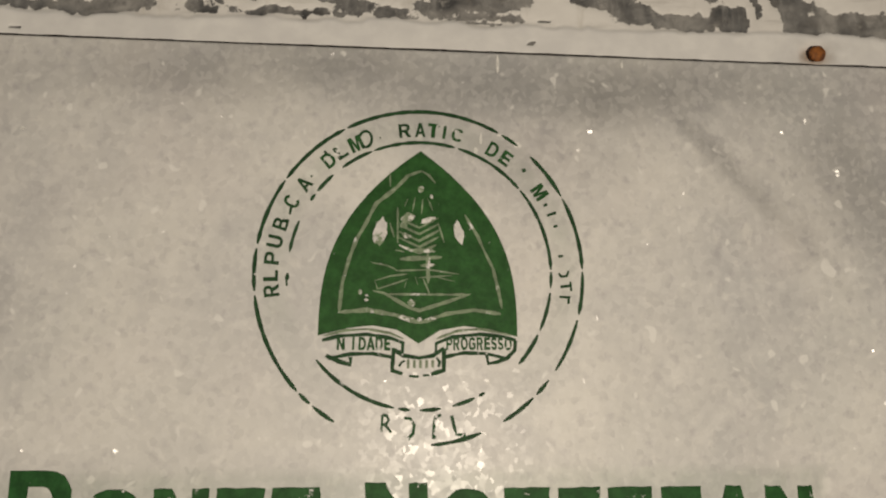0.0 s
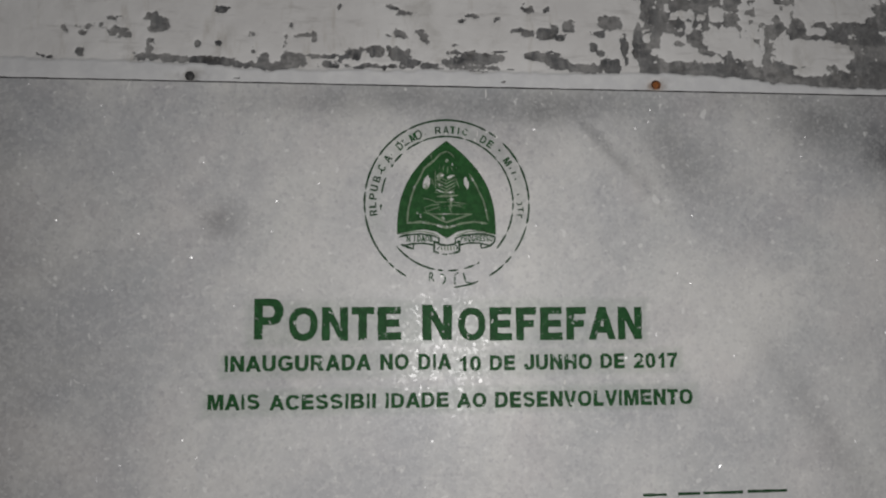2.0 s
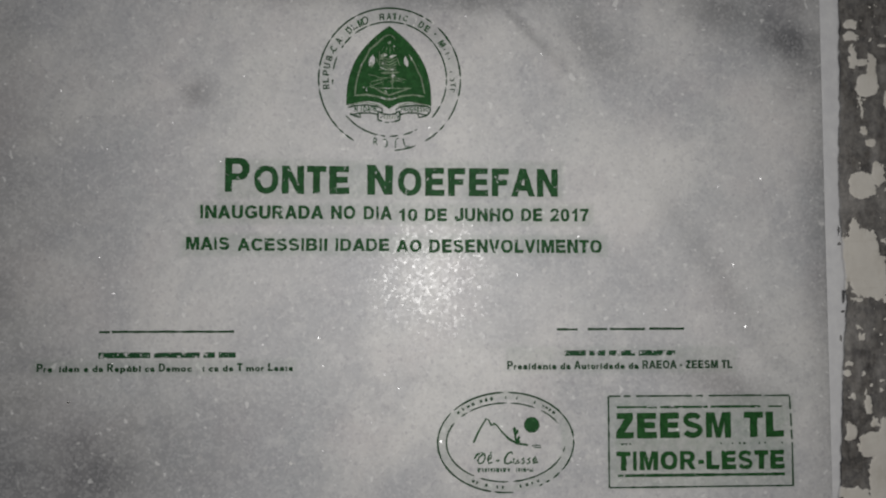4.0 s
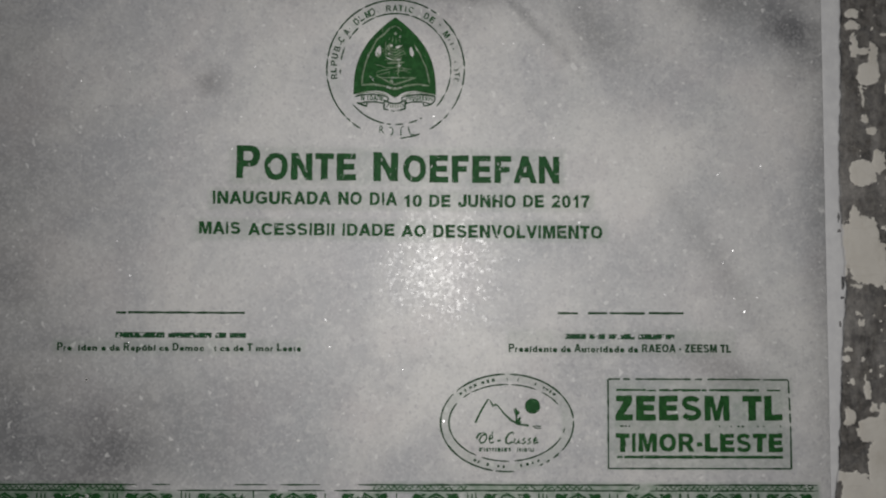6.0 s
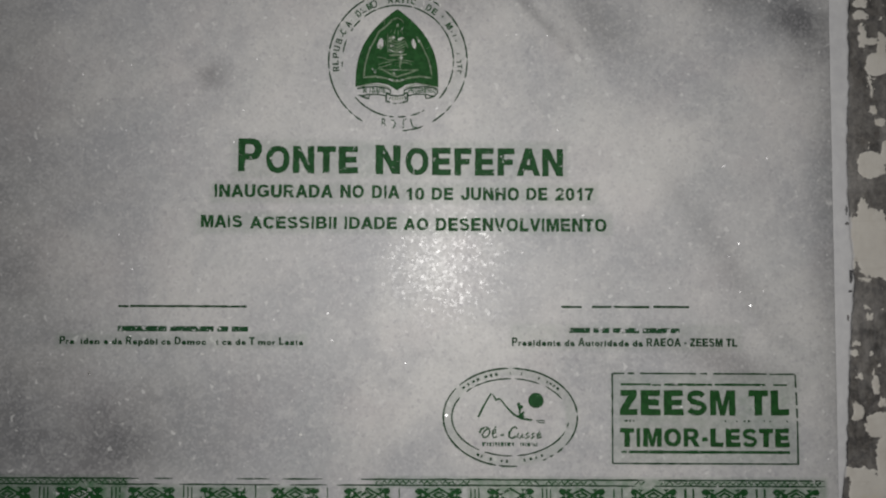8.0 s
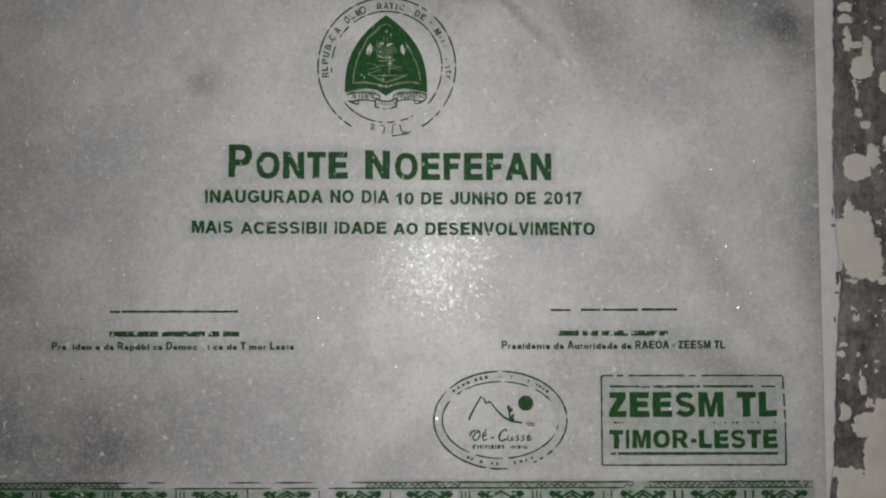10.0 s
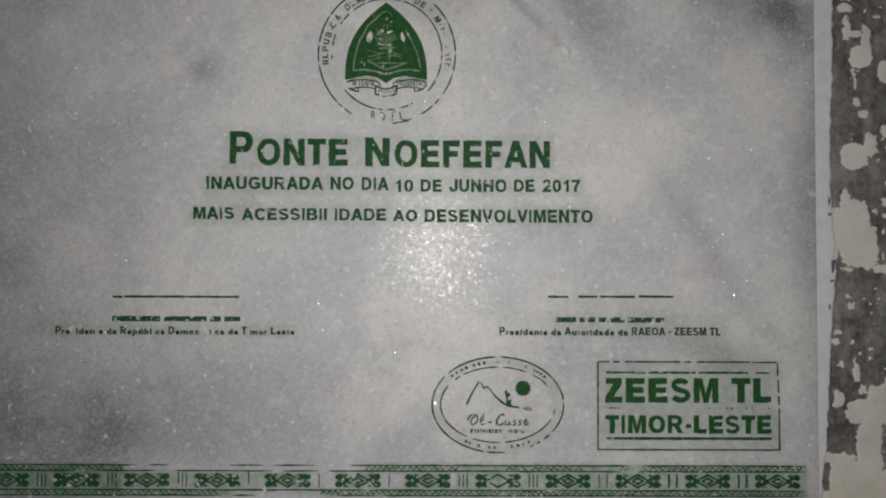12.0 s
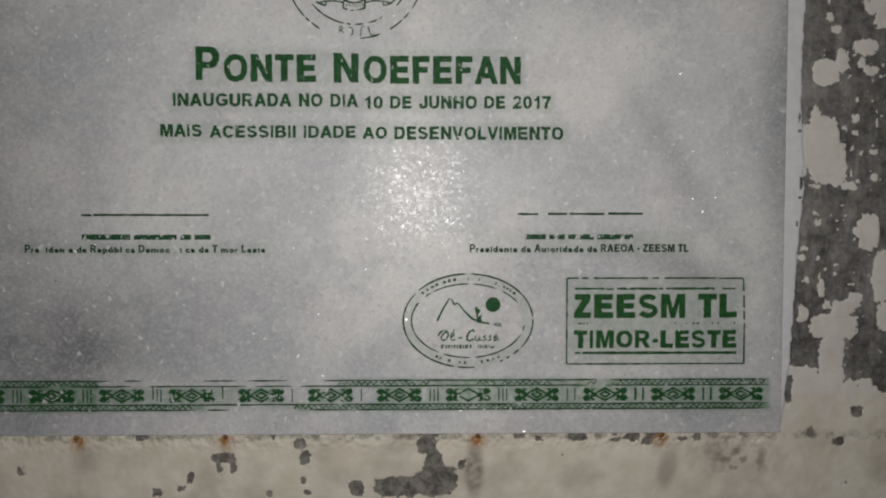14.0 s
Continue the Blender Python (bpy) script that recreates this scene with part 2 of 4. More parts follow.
MARBLE = marble_material()
GREEN = green_material("green enamel", 0.13)
GREEN_SOLID = green_material("solid green enamel", 0.075, (0.013, 0.068, 0.015))
GREEN_THIN = green_material("thin worn dark green enamel", 0.19, (0.011, 0.056, 0.020))
GREEN_SMUDGED = green_material("smudged green enamel", 0.25)
GREEN_WORN = green_material("worn green enamel", 0.17)
GREEN_DARK = green_material("dark green line", 0.11, (0.010, 0.044, 0.015))
RUBBED = green_material("thin rubbed enamel", 0.15, (0.17, 0.215, 0.145))
RUBBED_BARE = green_material("enamel rubbed to the stone", 0.27, (0.17, 0.215, 0.145))
WALL = wall_material()
RUST = plain_material("orange rust", (0.36, 0.12, 0.025), (0.10, 0.035, 0.014), 420, 0.75)
OLD_RUST = plain_material("dark brown rust", (0.10, 0.04, 0.018), (0.34, 0.16, 0.045), 500, 0.85)
DARK_IRON = plain_material("dark weathered iron", (0.05, 0.05, 0.052), (0.16, 0.155, 0.15), 420, 0.6, 0.4)
WHITE = plain_material("dried white paint", (0.86, 0.85, 0.82), (0.70, 0.69, 0.67), 500, 0.5)
JOINT = plain_material("grimy dark joint", (0.012, 0.011, 0.010), (0.04, 0.036, 0.03), 300, 0.9)
GROUND = plain_material("dark compacted earth", (0.10, 0.085, 0.065), (0.18, 0.155, 0.12), 6, 0.95)


# ---- mesh tools ----
def add_mesh(name, verts, faces, mat, parent=None, label="", smooth=False):
    me = bpy.data.meshes.new(name)
    me.from_pydata([tuple(v) for v in verts], [], faces)
    me.materials.append(mat)
    if smooth:
        me.shade_smooth()
    ob = new(name, me)
    if parent:
        ob.parent = parent
    return tagged(ob, label)


def part(name, bm, mat, parent, label=""):
    bmesh.ops.recalc_face_normals(bm, faces=bm.faces)
    me = bpy.data.meshes.new(name)
    bm.to_mesh(me)
    bm.free()
    me.materials.append(mat)
    ob = new(name, me)
    ob.parent = parent
    return tagged(ob, label)


def box(bm, x0, x1, y0, y1, z0, z1):
    m = Matrix.Translation(((x0 + x1) / 2, (y0 + y1) / 2, (z0 + z1) / 2)) @ Matrix.Diagonal((x1 - x0, y1 - y0, z1 - z0, 1))
    return bmesh.ops.create_cube(bm, size=1, matrix=m)


def plate(bm, outline, front=-0.3, back=0.2):
    """A thin flat piece of paint of the given outline (millimetres)."""
    top = [bm.verts.new(at(x, z, front)) for x, z in outline]
    low = [bm.verts.new(at(x, z, back)) for x, z in outline]
    face = bm.faces.new(top)
    for n in range(len(top)):
        bm.faces.new((top[n - 1], top[n], low[n], low[n - 1]))
    bm.normal_update()
    bmesh.ops.triangulate(bm, faces=[face])


def stroke(bm, points, width, front=-0.3, back=0.2, ragged=0.0, closed=False, taper=False, rise=0.0):
    """A painted line along points (millimetres), each reach of it rising a little over the one before."""
    pts = [Vector(p) for p in points]
    rows = []
    last = len(pts) - 1
    for n, p in enumerate(pts):
        a = pts[n - 1] if n or closed else p
        b = pts[(n + 1) % len(pts)] if n < last or closed else p
        d = (b - a).normalized()
        side = Vector((-d.y, d.x)) * (width / 2) * (1 + random.uniform(-ragged, ragged))
        if taper and n in (0, last):
            side *= 0.35
        rows.append([bm.verts.new(at(*(p + s * side), y)) for s, y in ((1, back), (1, front - rise * n), (-1, front - rise * n), (-1, back))])
    pairs = list(zip(rows, rows[1:])) + ([(rows[-1], rows[0])] if closed else [])
    for r, s in pairs:
        for k in range(3):
            bm.faces.new((r[k], r[k + 1], s[k + 1], s[k]))
    if not closed:
        bm.faces.new(rows[0][::-1])
        bm.faces.new(rows[-1])


def arc(cx, cz, rx, rz, a0, a1, step=4.0):
    n = max(3, int(abs(a1 - a0) / step))
    return [(cx + rx * math.cos(radians(a0 + (a1 - a0) * k / n)), cz + rz * math.sin(radians(a0 + (a1 - a0) * k / n))) for k in range(n + 1)]


# ---- lettering: glyph shapes of the built-in font, set with the widths of a bold grotesque ----
WIDE = dict(zip("ABCDEFGHIJLMNOPRSTUVZ", (72, 72, 72, 72, 67, 61, 78, 72, 28, 56, 61, 83, 72, 78, 67, 72, 67, 61, 72, 67, 61)))
WIDE.update(zip("abcdeilmnoprstu", (56, 61, 56, 61, 56, 28, 28, 89, 61, 61, 61, 39, 56, 33, 61)))
WIDE.update({"1": 46, "_": 61, "-": 33, " ": 28, "ú": 61, "á": 56, "é": 56})
BEARING = {"1": 9, "A": 1, "V": 1, "T": 3, "I": 7, "-": 5, "J": 3}
GLYPHS = {}


# outlines of the straight letters of a heavy grotesque, in a unit box
STRAIGHT = {
    "A": [(0, 0), (0.25, 0), (0.33, 0.21), (0.67, 0.21), (0.75, 0), (1, 0), (0.63, 1), (0.37, 1)],
    "E": [(0, 0), (1, 0), (1, 0.20), (0.36, 0.20), (0.36, 0.41), (0.92, 0.41), (0.92, 0.60), (0.36, 0.60), (0.36, 0.81), (0.97, 0.81), (0.97, 1), (0, 1)],
    "F": [(0, 0), (0.37, 0), (0.37, 0.40), (0.88, 0.40), (0.88, 0.59), (0.37, 0.59), (0.37, 0.81), (1, 0.81), (1, 1), (0, 1)],
    "H": [(0, 0), (0.31, 0), (0.31, 0.41), (0.69, 0.41), (0.69, 0), (1, 0), (1, 1), (0.69, 1), (0.69, 0.61), (0.31, 0.61), (0.31, 1), (0, 1)],
    "I": [(0, 0), (1, 0), (1, 1), (0, 1)],
    "L": [(0, 0), (1, 0), (1, 0.20), (0.38, 0.20), (0.38, 1), (0, 1)],
    "M": [(0, 0), (0.24, 0), (0.24, 0.70), (0.40, 0), (0.60, 0), (0.76, 0.70), (0.76, 0), (1, 0), (1, 1), (0.66, 1), (0.50, 0.36), (0.34, 1), (0, 1)],
    "N": [(0, 0), (0.30, 0), (0.30, 0.60), (0.69, 0), (1, 0), (1, 1), (0.70, 1), (0.70, 0.41), (0.32, 1), (0, 1)],
    "T": [(0.32, 0), (0.68, 0), (0.68, 0.80), (1, 0.80), (1, 1), (0, 1), (0, 0.80), (0.32, 0.80)],
    "V": [(0.37, 0), (0.63, 0), (1, 1), (0.74, 1), (0.50, 0.30), (0.26, 1), (0, 1)],
    "Z": [(0, 0), (1, 0), (1, 0.20), (0.42, 0.20), (0.97, 0.80), (0.97, 1), (0.06, 1), (0.06, 0.80), (0.56, 0.80), (0, 0.20)],
    "1": [(0.48, 0), (1, 0), (1, 1), (0.60, 1), (0.38, 0.86), (0, 0.76), (0, 0.60), (0.48, 0.70)],
}


def bow(cx, cy, rx, ry, a0, a1, n=14, square=2.25):
    """Points of a slightly squared arc, in degrees from a0 to a1."""
    out = []
    for k in range(n + 1):
        a = radians(a0 + (a1 - a0) * k / n)
        c, d = math.cos(a), math.sin(a)
        out.append((cx + rx * math.copysign(abs(c) ** (2 / square), c), cy + ry * math.copysign(abs(d) ** (2 / square), d)))
    return out


def snake(points, half):
    """The outline of a broad line along points."""
    pts = [Vector(p) for p in points]
    sides = []
    for n, p in enumerate(pts):
        d = (pts[min(n + 1, len(pts) - 1)] - pts[max(n - 1, 0)]).normalized()
        sides.append(Vector((-d.y, d.x)) * half)
    return [tuple(p + q) for p, q in zip(pts, sides)] + [tuple(p - q) for p, q in reversed(list(zip(pts, sides)))]


# outlines and counters of the round letters of the same face, at height one
CURVED = {
    "O": [bow(0.48, 0.5, 0.48, 0.5, 0, 360, 32)[:-1], bow(0.48, 0.5, 0.26, 0.32, 0, 360, 24)[:-1]],
    "0": [bow(0.35, 0.5, 0.35, 0.5, 0, 360, 32)[:-1], bow(0.35, 0.5, 0.145, 0.34, 0, 360, 24)[:-1]],
    "D": [[(0, 0), *bow(0.36, 0.5, 0.5, 0.5, -90, 90), (0, 1)], [(0.22, 0.18), *bow(0.36, 0.5, 0.28, 0.32, -90, 90), (0.22, 0.82)]],
    "P": [[(0, 0), (0.22, 0), (0.22, 0.36), *bow(0.46, 0.68, 0.34, 0.32, -90, 90), (0, 1)], [(0.22, 0.53), *bow(0.44, 0.68, 0.14, 0.15, -90, 90), (0.22, 0.83)]],
    "R": [[(0, 0), (0.22, 0), (0.22, 0.39), (0.38, 0.39), (0.60, 0), (0.88, 0), (0.63, 0.43), *bow(0.48, 0.70, 0.35, 0.30, -58, 90), (0, 1)], [(0.22, 0.55), *bow(0.46, 0.69, 0.14, 0.14, -90, 90), (0.22, 0.83)]],
    "B": [[(0, 0), *bow(0.47, 0.285, 0.36, 0.285, -90, 50), *bow(0.45, 0.75, 0.33, 0.25, -45, 90), (0, 1)], [(0.22, 0.16), *bow(0.45, 0.29, 0.15, 0.12, -90, 90), (0.22, 0.41)], [(0.22, 0.59), *bow(0.43, 0.71, 0.12, 0.12, -90, 90), (0.22, 0.83)]],
    "C": [bow(0.46, 0.5, 0.46, 0.5, 36, 324, 26) + bow(0.46, 0.5, 0.24, 0.32, 318, 42, 22)],
    "G": [bow(0.48, 0.5, 0.48, 0.5, 36, 306, 26) + [(0.92, 0.12), (0.92, 0.54), (0.50, 0.54), (0.50, 0.37), (0.70, 0.37), (0.70, 0.25)] + bow(0.48, 0.5, 0.26, 0.32, 310, 42, 22)],
    "U": [[(0, 1), *bow(0.4, 0.38, 0.4, 0.38, 180, 360), (0.8, 1), (0.58, 1), *bow(0.4, 0.38, 0.18, 0.20, 360, 180), (0.22, 1)]],
    "J": [[(0, 0.36), *bow(0.32, 0.33, 0.32, 0.33, 180, 360), (0.64, 1), (0.42, 1), *bow(0.32, 0.33, 0.10, 0.15, 360, 180), (0.21, 0.38)]],
    "S": [snake(bow(0.40, 0.715, 0.29, 0.19, 22, 262, 16, 2.1) + bow(0.40, 0.29, 0.31, 0.20, 78, -158, 16, 2.1), 0.098)],
    "2": [bow(0.38, 0.69, 0.37, 0.31, 174, -42) + [(0.37, 0.20), (0.75, 0.20), (0.75, 0), (0, 0), (0.02, 0.15)] + bow(0.38, 0.69, 0.16, 0.15, -42, 174)],
    "7": [[(0, 1), (0, 0.81), (0.50, 0.81), (0.29, 0.45), (0.20, 0), (0.43, 0), (0.51, 0.40), (0.75, 0.84), (0.75, 1)]],
}


def cut(char, weight):
    """Face and edges of a letter of the heavy face, filled round its counters; weight: how far its edges swell."""
    lines = CURVED.get(char)
    if not lines:
        corners = STRAIGHT[char]
        lines = [[tuple(Vector(a).lerp(Vector(b), k / 5)) for a, b in zip(corners, corners[1:] + corners[:1]) for k in range(5)]]
        if char == "A":
            lines.append([(0.40, 0.38), (0.60, 0.38), (0.50, 0.70)])
    curve = bpy.data.curves.new("glyph", "CURVE")
    curve.dimensions, curve.fill_mode, curve.extrude, curve.offset = "2D", "BOTH", 0.01, weight
    for line in lines:
        spline = curve.splines.new("POLY")
        spline.points.add(len(line) - 1)
        for p, (x, y) in zip(spline.points, line):
            p.co = (x, y, 0, 1)
        spline.use_cyclic_u = True
    return meshed(curve)


def meshed(curve):
    """Vertices and faces of a curve, which is taken away again."""
    ob = new("glyph", curve)
    bpy.context.view_layer.update()
    shape = ob.evaluated_get(bpy.context.evaluated_depsgraph_get())
    me = shape.to_mesh()
    out = np.array([v.co[:] for v in me.vertices]), [tuple(f.vertices) for f in me.polygons]
    shape.to_mesh_clear()
    bpy.data.objects.remove(ob)
    bpy.data.curves.remove(curve)
    return out


def glyph(char, bold):
    """Vertices (x across, y up, z to the reader) and faces of a character at height one."""
    if (char, bold) not in GLYPHS:
        if (bold > 0.032 or char in "MN1") and (char in STRAIGHT or char in CURVED):
            GLYPHS[char, bold] = cut(char, 0.006 if char in "MN" else 0.030 if bold > 0.07 else 0.014 if bold > 0.04 else 0.0)
        else:
            curve = bpy.data.curves.new("glyph", "FONT")
            curve.body, curve.extrude, curve.offset, curve.resolution_u = char, 0.01, bold, 3
            GLYPHS[char, bold] = meshed(curve)
    return GLYPHS[char, bold]


def spread(text, x0, x1):
    """The left and right of each inked character when text fills x0 to x1."""
    total = sum(WIDE.get(c, 56) for c in text)
    first, last = BEARING.get(text[0], 6), BEARING.get(text[-1], 4)
    k, x, out = (x1 - x0) / (total - first - last), 0.0, []
    for c in text:
        w, b = WIDE.get(c, 56), BEARING.get(c, 5)
        if c != " ":
            out.append((c, x0 + (x + b - first) * k, x0 + (x + w - b - first) * k))
        x += w
    return out


def inked(char, x0, x1, base, height, bold):
    """Vertices in millimetres (x, z, front or back) and faces of a character that fills the given box."""
    if char == "_":
        char, x1 = "I", x0 + (x1 - x0) * 0.34
    if char == "-" and bold > 0.032:
        char, base, height = "I", base + 0.30 * height, 0.20 * height
    v, faces = glyph(char, bold)
    low, high = v.min(0), v.max(0)
    cap = glyph("H", bold)[0]
    unit = height / (cap[:, 1].max() - cap[:, 1].min())
    foot = cap[:, 1].min()
    x = x0 + (v[:, 0] - low[0]) / (high[0] - low[0]) * (x1 - x0)
    if char.isupper() or char.isdigit():
        z = base + (v[:, 1] - low[1]) / (high[1] - low[1]) * height
    else:
        z = base + (v[:, 1] - foot) * unit
    return x, z, v[:, 2] > 0, faces


def frayed(x, z, height):
    """Edges that wander a little, as brushed enamel does."""
    k = min(0.32, 0.022 * height)
    return x + k * rough(x, z, 2.4, 2, 7), z + k * rough(x, z, 2.4, 2, 8)


def letters(words, mat, parent, bold=0.035, group=""):
    """Each character of (text, x0, x1, base, height) as a painted letter of its own."""
    for text, x0, x1, base, height in words:
        for char, a, b in spread(text, x0, x1):
            x, z, front, faces = inked(char, a, b, base, height, min(bold, 0.055) if char in "SR" else bold)
            mid = at((a + b) / 2, base)
            verts = [at(p, q, -0.3 if f else 0.2) - mid for p, q, f in zip(*frayed(x, z, height), front)]
            ob = add_mesh("letter", verts, faces, mat, parent)
            ob.location = mid
            if group:
                tagged(ob, group=group)


def text_line(text, x0, x1, base, height, mat, parent, bold=0.03, skip=()):
    """A line of small lettering, letter by letter; skip: places of letters that have worn away."""
    for n, (char, a, b) in enumerate(spread(text, x0, x1)):
        if n not in skip:
            x, z, front, faces = inked(char, a, b, base, height, bold)
            mid = at((a + b) / 2, base)
            add_mesh("small_letter", [at(p, q, -0.3 if s else 0.2) - mid for p, q, s in zip(x, z, front)], faces, mat, parent).location = mid


def bars(name, x0, x1, base, height, lengths, mat, parent, label="", gap=1.2):
    """A line of writing that is not spelt out, as plain bars."""
    k, x = (x1 - x0 - gap * (len(lengths) - 1)) / sum(lengths), x0
    for n in lengths:
        bm = bmesh.new()
        stroke(bm, [(x, base + height / 2), (x + n * k / 2, base + height / 2), (x + n * k, base + height / 2)], height, ragged=0.08)
        part(name, bm, mat, parent, label)
        x += n * k + gap


# ---- ground and wall ----
bm = bmesh.new()
bmesh.ops.create_grid(bm, x_segments=40, y_segments=40, size=60)
for v in bm.verts:
    v.co.z = 0.012 * noise.noise(v.co * 0.8)
me = bpy.data.meshes.new("ground")
bm.to_mesh(me)
bm.free()
me.materials.append(GROUND)
tagged(new("ground", me), "dark bare earth at the foot of the wall", "ground", kind="structure")

X0, X1, Z0, Z1 = -460.0, 505.0, -285.0, 405.0
bm = bmesh.new()
box(bm, -2.2, 2.2, 0.045, 0.30, -0.1, 2.5)
box(bm, -2.2, X0 / 1000, 0.002, 0.045, -0.1, 2.5)
box(bm, X1 / 1000, 2.2, 0.002, 0.045, -0.1, 2.5)
box(bm, X0 / 1000, X1 / 1000, 0.002, 0.045, DATUM + Z1 / 1000, 2.5)
box(bm, X0 / 1000, X1 / 1000, 0.002, 0.045, -0.1, DATUM + Z0 / 1000)
me = bpy.data.meshes.new("wall_north")
bm.to_mesh(me)
bm.free()
me.materials.append(WALL)
wall = tagged(new("wall_north", me), "cream painted plaster wall flaking to grey concrete", "wall", kind="structure")

# where paint has flaked off: centre x, z and half sizes, in millimetres
CHIPS_SEAM = [(-222, 326, 14.6, 1.9), (-195, 325, 14.7, 2.7), (-171, 324, 11.1, 3.6), (-153, 322, 10.2, 2.4), (-141, 324, 3.8, 6.1), (-131, 321, 8.5, 3.3), (-120, 326, 8.6, 5.2), (-100, 330, 15.1, 0.8), (-81, 329, 3.9, 1.9), (-90, 324, 5.4, 1.8), (-75, 332, 5.4, 4.2), (-66, 336, 3.9, 1.5), (-57, 334, 6.8, 4.2), (-41, 333, 9.6, 5.3), (-31, 326, 7.7, 4.2), (-16, 324, 8.8, 2.2), (-57, 323, 16.4, 1.2)]
CHIPS_MIDDLE = [(6, 335, 7.9, 1.8), (17, 330, 14.8, 4.2), (31, 331, 10.9, 3.3), (-1, 326, 6.8, 3.8), (23, 324, 14.8, 1.4), (68, 334, 12.0, 3.3), (85, 328, 11.0, 4.2), (106, 325, 14.1, 4.1), (126, 327, 10.1, 6.2), (52, 354, 4.4, 1.1), (61, 352, 4.9, 2.3), (72, 352, 6.0, 4.7), (79, 356, 3.0, 4.4), (84, 349, 4.4, 3.3), (91, 359, 5.0, 3.9), (124, 362, 9.0, 6.3), (116, 353, 4.9, 2.3), (136, 342, 3.3, 11.6), (147, 348, 3.7, 16.8), (111, 342, 3.0, 3.3), (116, 337, 3.6, 2.3)]
CHIPS_ABOVE = [(-223, 357, 3.8, 2.8), (-218, 351, 6.4, 4.9), (-224, 330, 1.7, 6.3), (-223, 339, 2.2, 1.5), (-272, 328, 2.3, 3.8), (-295, 325, 4.9, 0.4), (-283, 345, 1.8, 1.9), (-268, 349, 7.2, 1.5), (-270, 344, 2.0, 1.5), (-245, 346, 6.2, 2.5), (-242, 342, 4.6, 1.8), (-250, 354, 3.3, 1.8), (-189, 337, 2.6, 2.2), (-173, 338, 2.0, 1.9), (-148, 346, 2.8, 1.3), (-147, 333, 1.7, 1.9), (-124, 342, 1.1, 5.5)]
CHIPS_STRAY = [(-121, 353, 1.8, 2.9), (-171, 363, 4.7, 3.0), (-104, 344, 1.5, 2.9), (-110, 345, 5.0, 0.7), (-39, 349, 5.6, 3.1), (-46, 346, 2.4, 1.2), (-20, 346, 2.1, 3.0), (-24, 350, 2.3, 1.9), (17, 365, 3.4, 1.5), (37, 362, 2.4, 1.5), (-84, 367, 1.5, 1.9), (59, 371, 3.2, 2.8), (75, 372, 2.4, 2.8), (-45, 368, 5.9, 1.4), (-33, 365, 6.2, 0.4), (9, 360, 2.0, 1.3)]
ISLANDS_CORNER = [(142, 374, 8.5, 8.0), (142, 358, 3.0, 4.0), (148, 353, 2.8, 4.4), (139, 345, 4.2, 3.9), (179, 339, 15.4, 7.0), (161, 340, 5.1, 2.3), (188, 360, 3.2, 4.5), (181, 359, 2.9, 1.5), (215, 351, 14.8, 10.4), (203, 335, 11.0, 3.7), (211, 372, 7.0, 6.5), (233, 344, 9.3, 9.3), (248, 351, 2.3, 10.7), (290, 342, 32.8, 10.9), (308, 379, 34.4, 11.7), (251, 376, 8.5, 10.5), (290, 327, 14.9, 3.8), (161, 333, 2.9, 1.6)]
ISLANDS_HIGH = [(422, 179, 2.9, 3.8), (428, 168, 6.2, 3.5), (456, 152, 11.5, 6.7), (453, 138, 4.2, 4.6), (462, 130, 6.1, 5.1), (459, 206, 16.6, 11.9), (470, 188, 16.8, 7.2), (475, 175, 11.5, 7.5), (420, 59, 14.0, 30.4), (411, 82, 5.4, 16.2), (432, 46, 9.2, 21.4), (401, 60, 7.4, 22.8), (444, 27, 6.3, 4.1), (436, 139, 6.4, 12.0)]
ISLANDS_SMALL = [(447, 88, 3.4, 3.8), (446, 61, 2.2, 2.8), (454, 56, 2.6, 2.5), (466, 57, 3.6, 1.8), (449, 74, 2.4, 2.0), (439, 79, 2.4, 2.0), (451, 31, 2.7, 2.3), (467, 34, 3.9, 3.3), (450, -16, 1.6, 2.0), (413, 2, 2.1, 1.8), (416, -7, 2.7, 3.8), (401, -39, 3.7, 2.5), (416, -39, 1.8, 2.3), (405, -58, 2.4, 3.0), (420, -65, 2.8, 9.8), (426, -81, 3.4, 3.9), (413, 26, 4.1, 1.2), (404, -30, 2.6, 1.6)]
ISLANDS_LOW = [(462, -15, 9.7, 16.9), (452, -16, 4.2, 4.6), (477, -56, 10.4, 23.2), (403, -90, 4.8, 8.0), (432, -102, 22.1, 11.9), (431, -135, 12.1, 29.6), (441, -85, 10.6, 8.1), (451, -78, 7.5, 6.7), (483, -94, 10.2, 14.2)]
ISLAND_SMOOTH = [(420, 129, 12.6, 12.0)]
# the first spot is the mortar strip's shadow, painted as bare concrete
CHIPS_AND_SHADOW_BESIDE = [(391, -159, 3.8, 12.2), (413, -199, 3.2, 4.7), (440, -208, 5.5, 3.7), (455, -181, 4.6, 6.0), (447, -246, 1.9, 1.6)]
CHIPS_BELOW = [(60, -210, 8.7, 8.3), (66, -228, 9.3, 14.1), (68, -244, 19.5, 12.6), (33, -248, 21.0, 8.9), (-4, -250, 6.6, 6.8), (-55, -208, 5.8, 4.1), (-51, -220, 4.8, 8.3), (-123, -221, 9.6, 4.4), (-129, -229, 1.8, 5.2), (-116, -229, 2.5, 5.2), (-154, -238, 3.5, 4.4), (-306, -230, 2.7, 3.7), (-198, -201, 5.5, 2.3), (-79, -200, 2.8, 3.3), (-59, -196, 10.7, 1.3), (63, -198, 13.8, 2.7), (145, -201, 5.7, 3.9), (-52, -242, 2.1, 2.1), (-185, -252, 3.8, 3.6)]
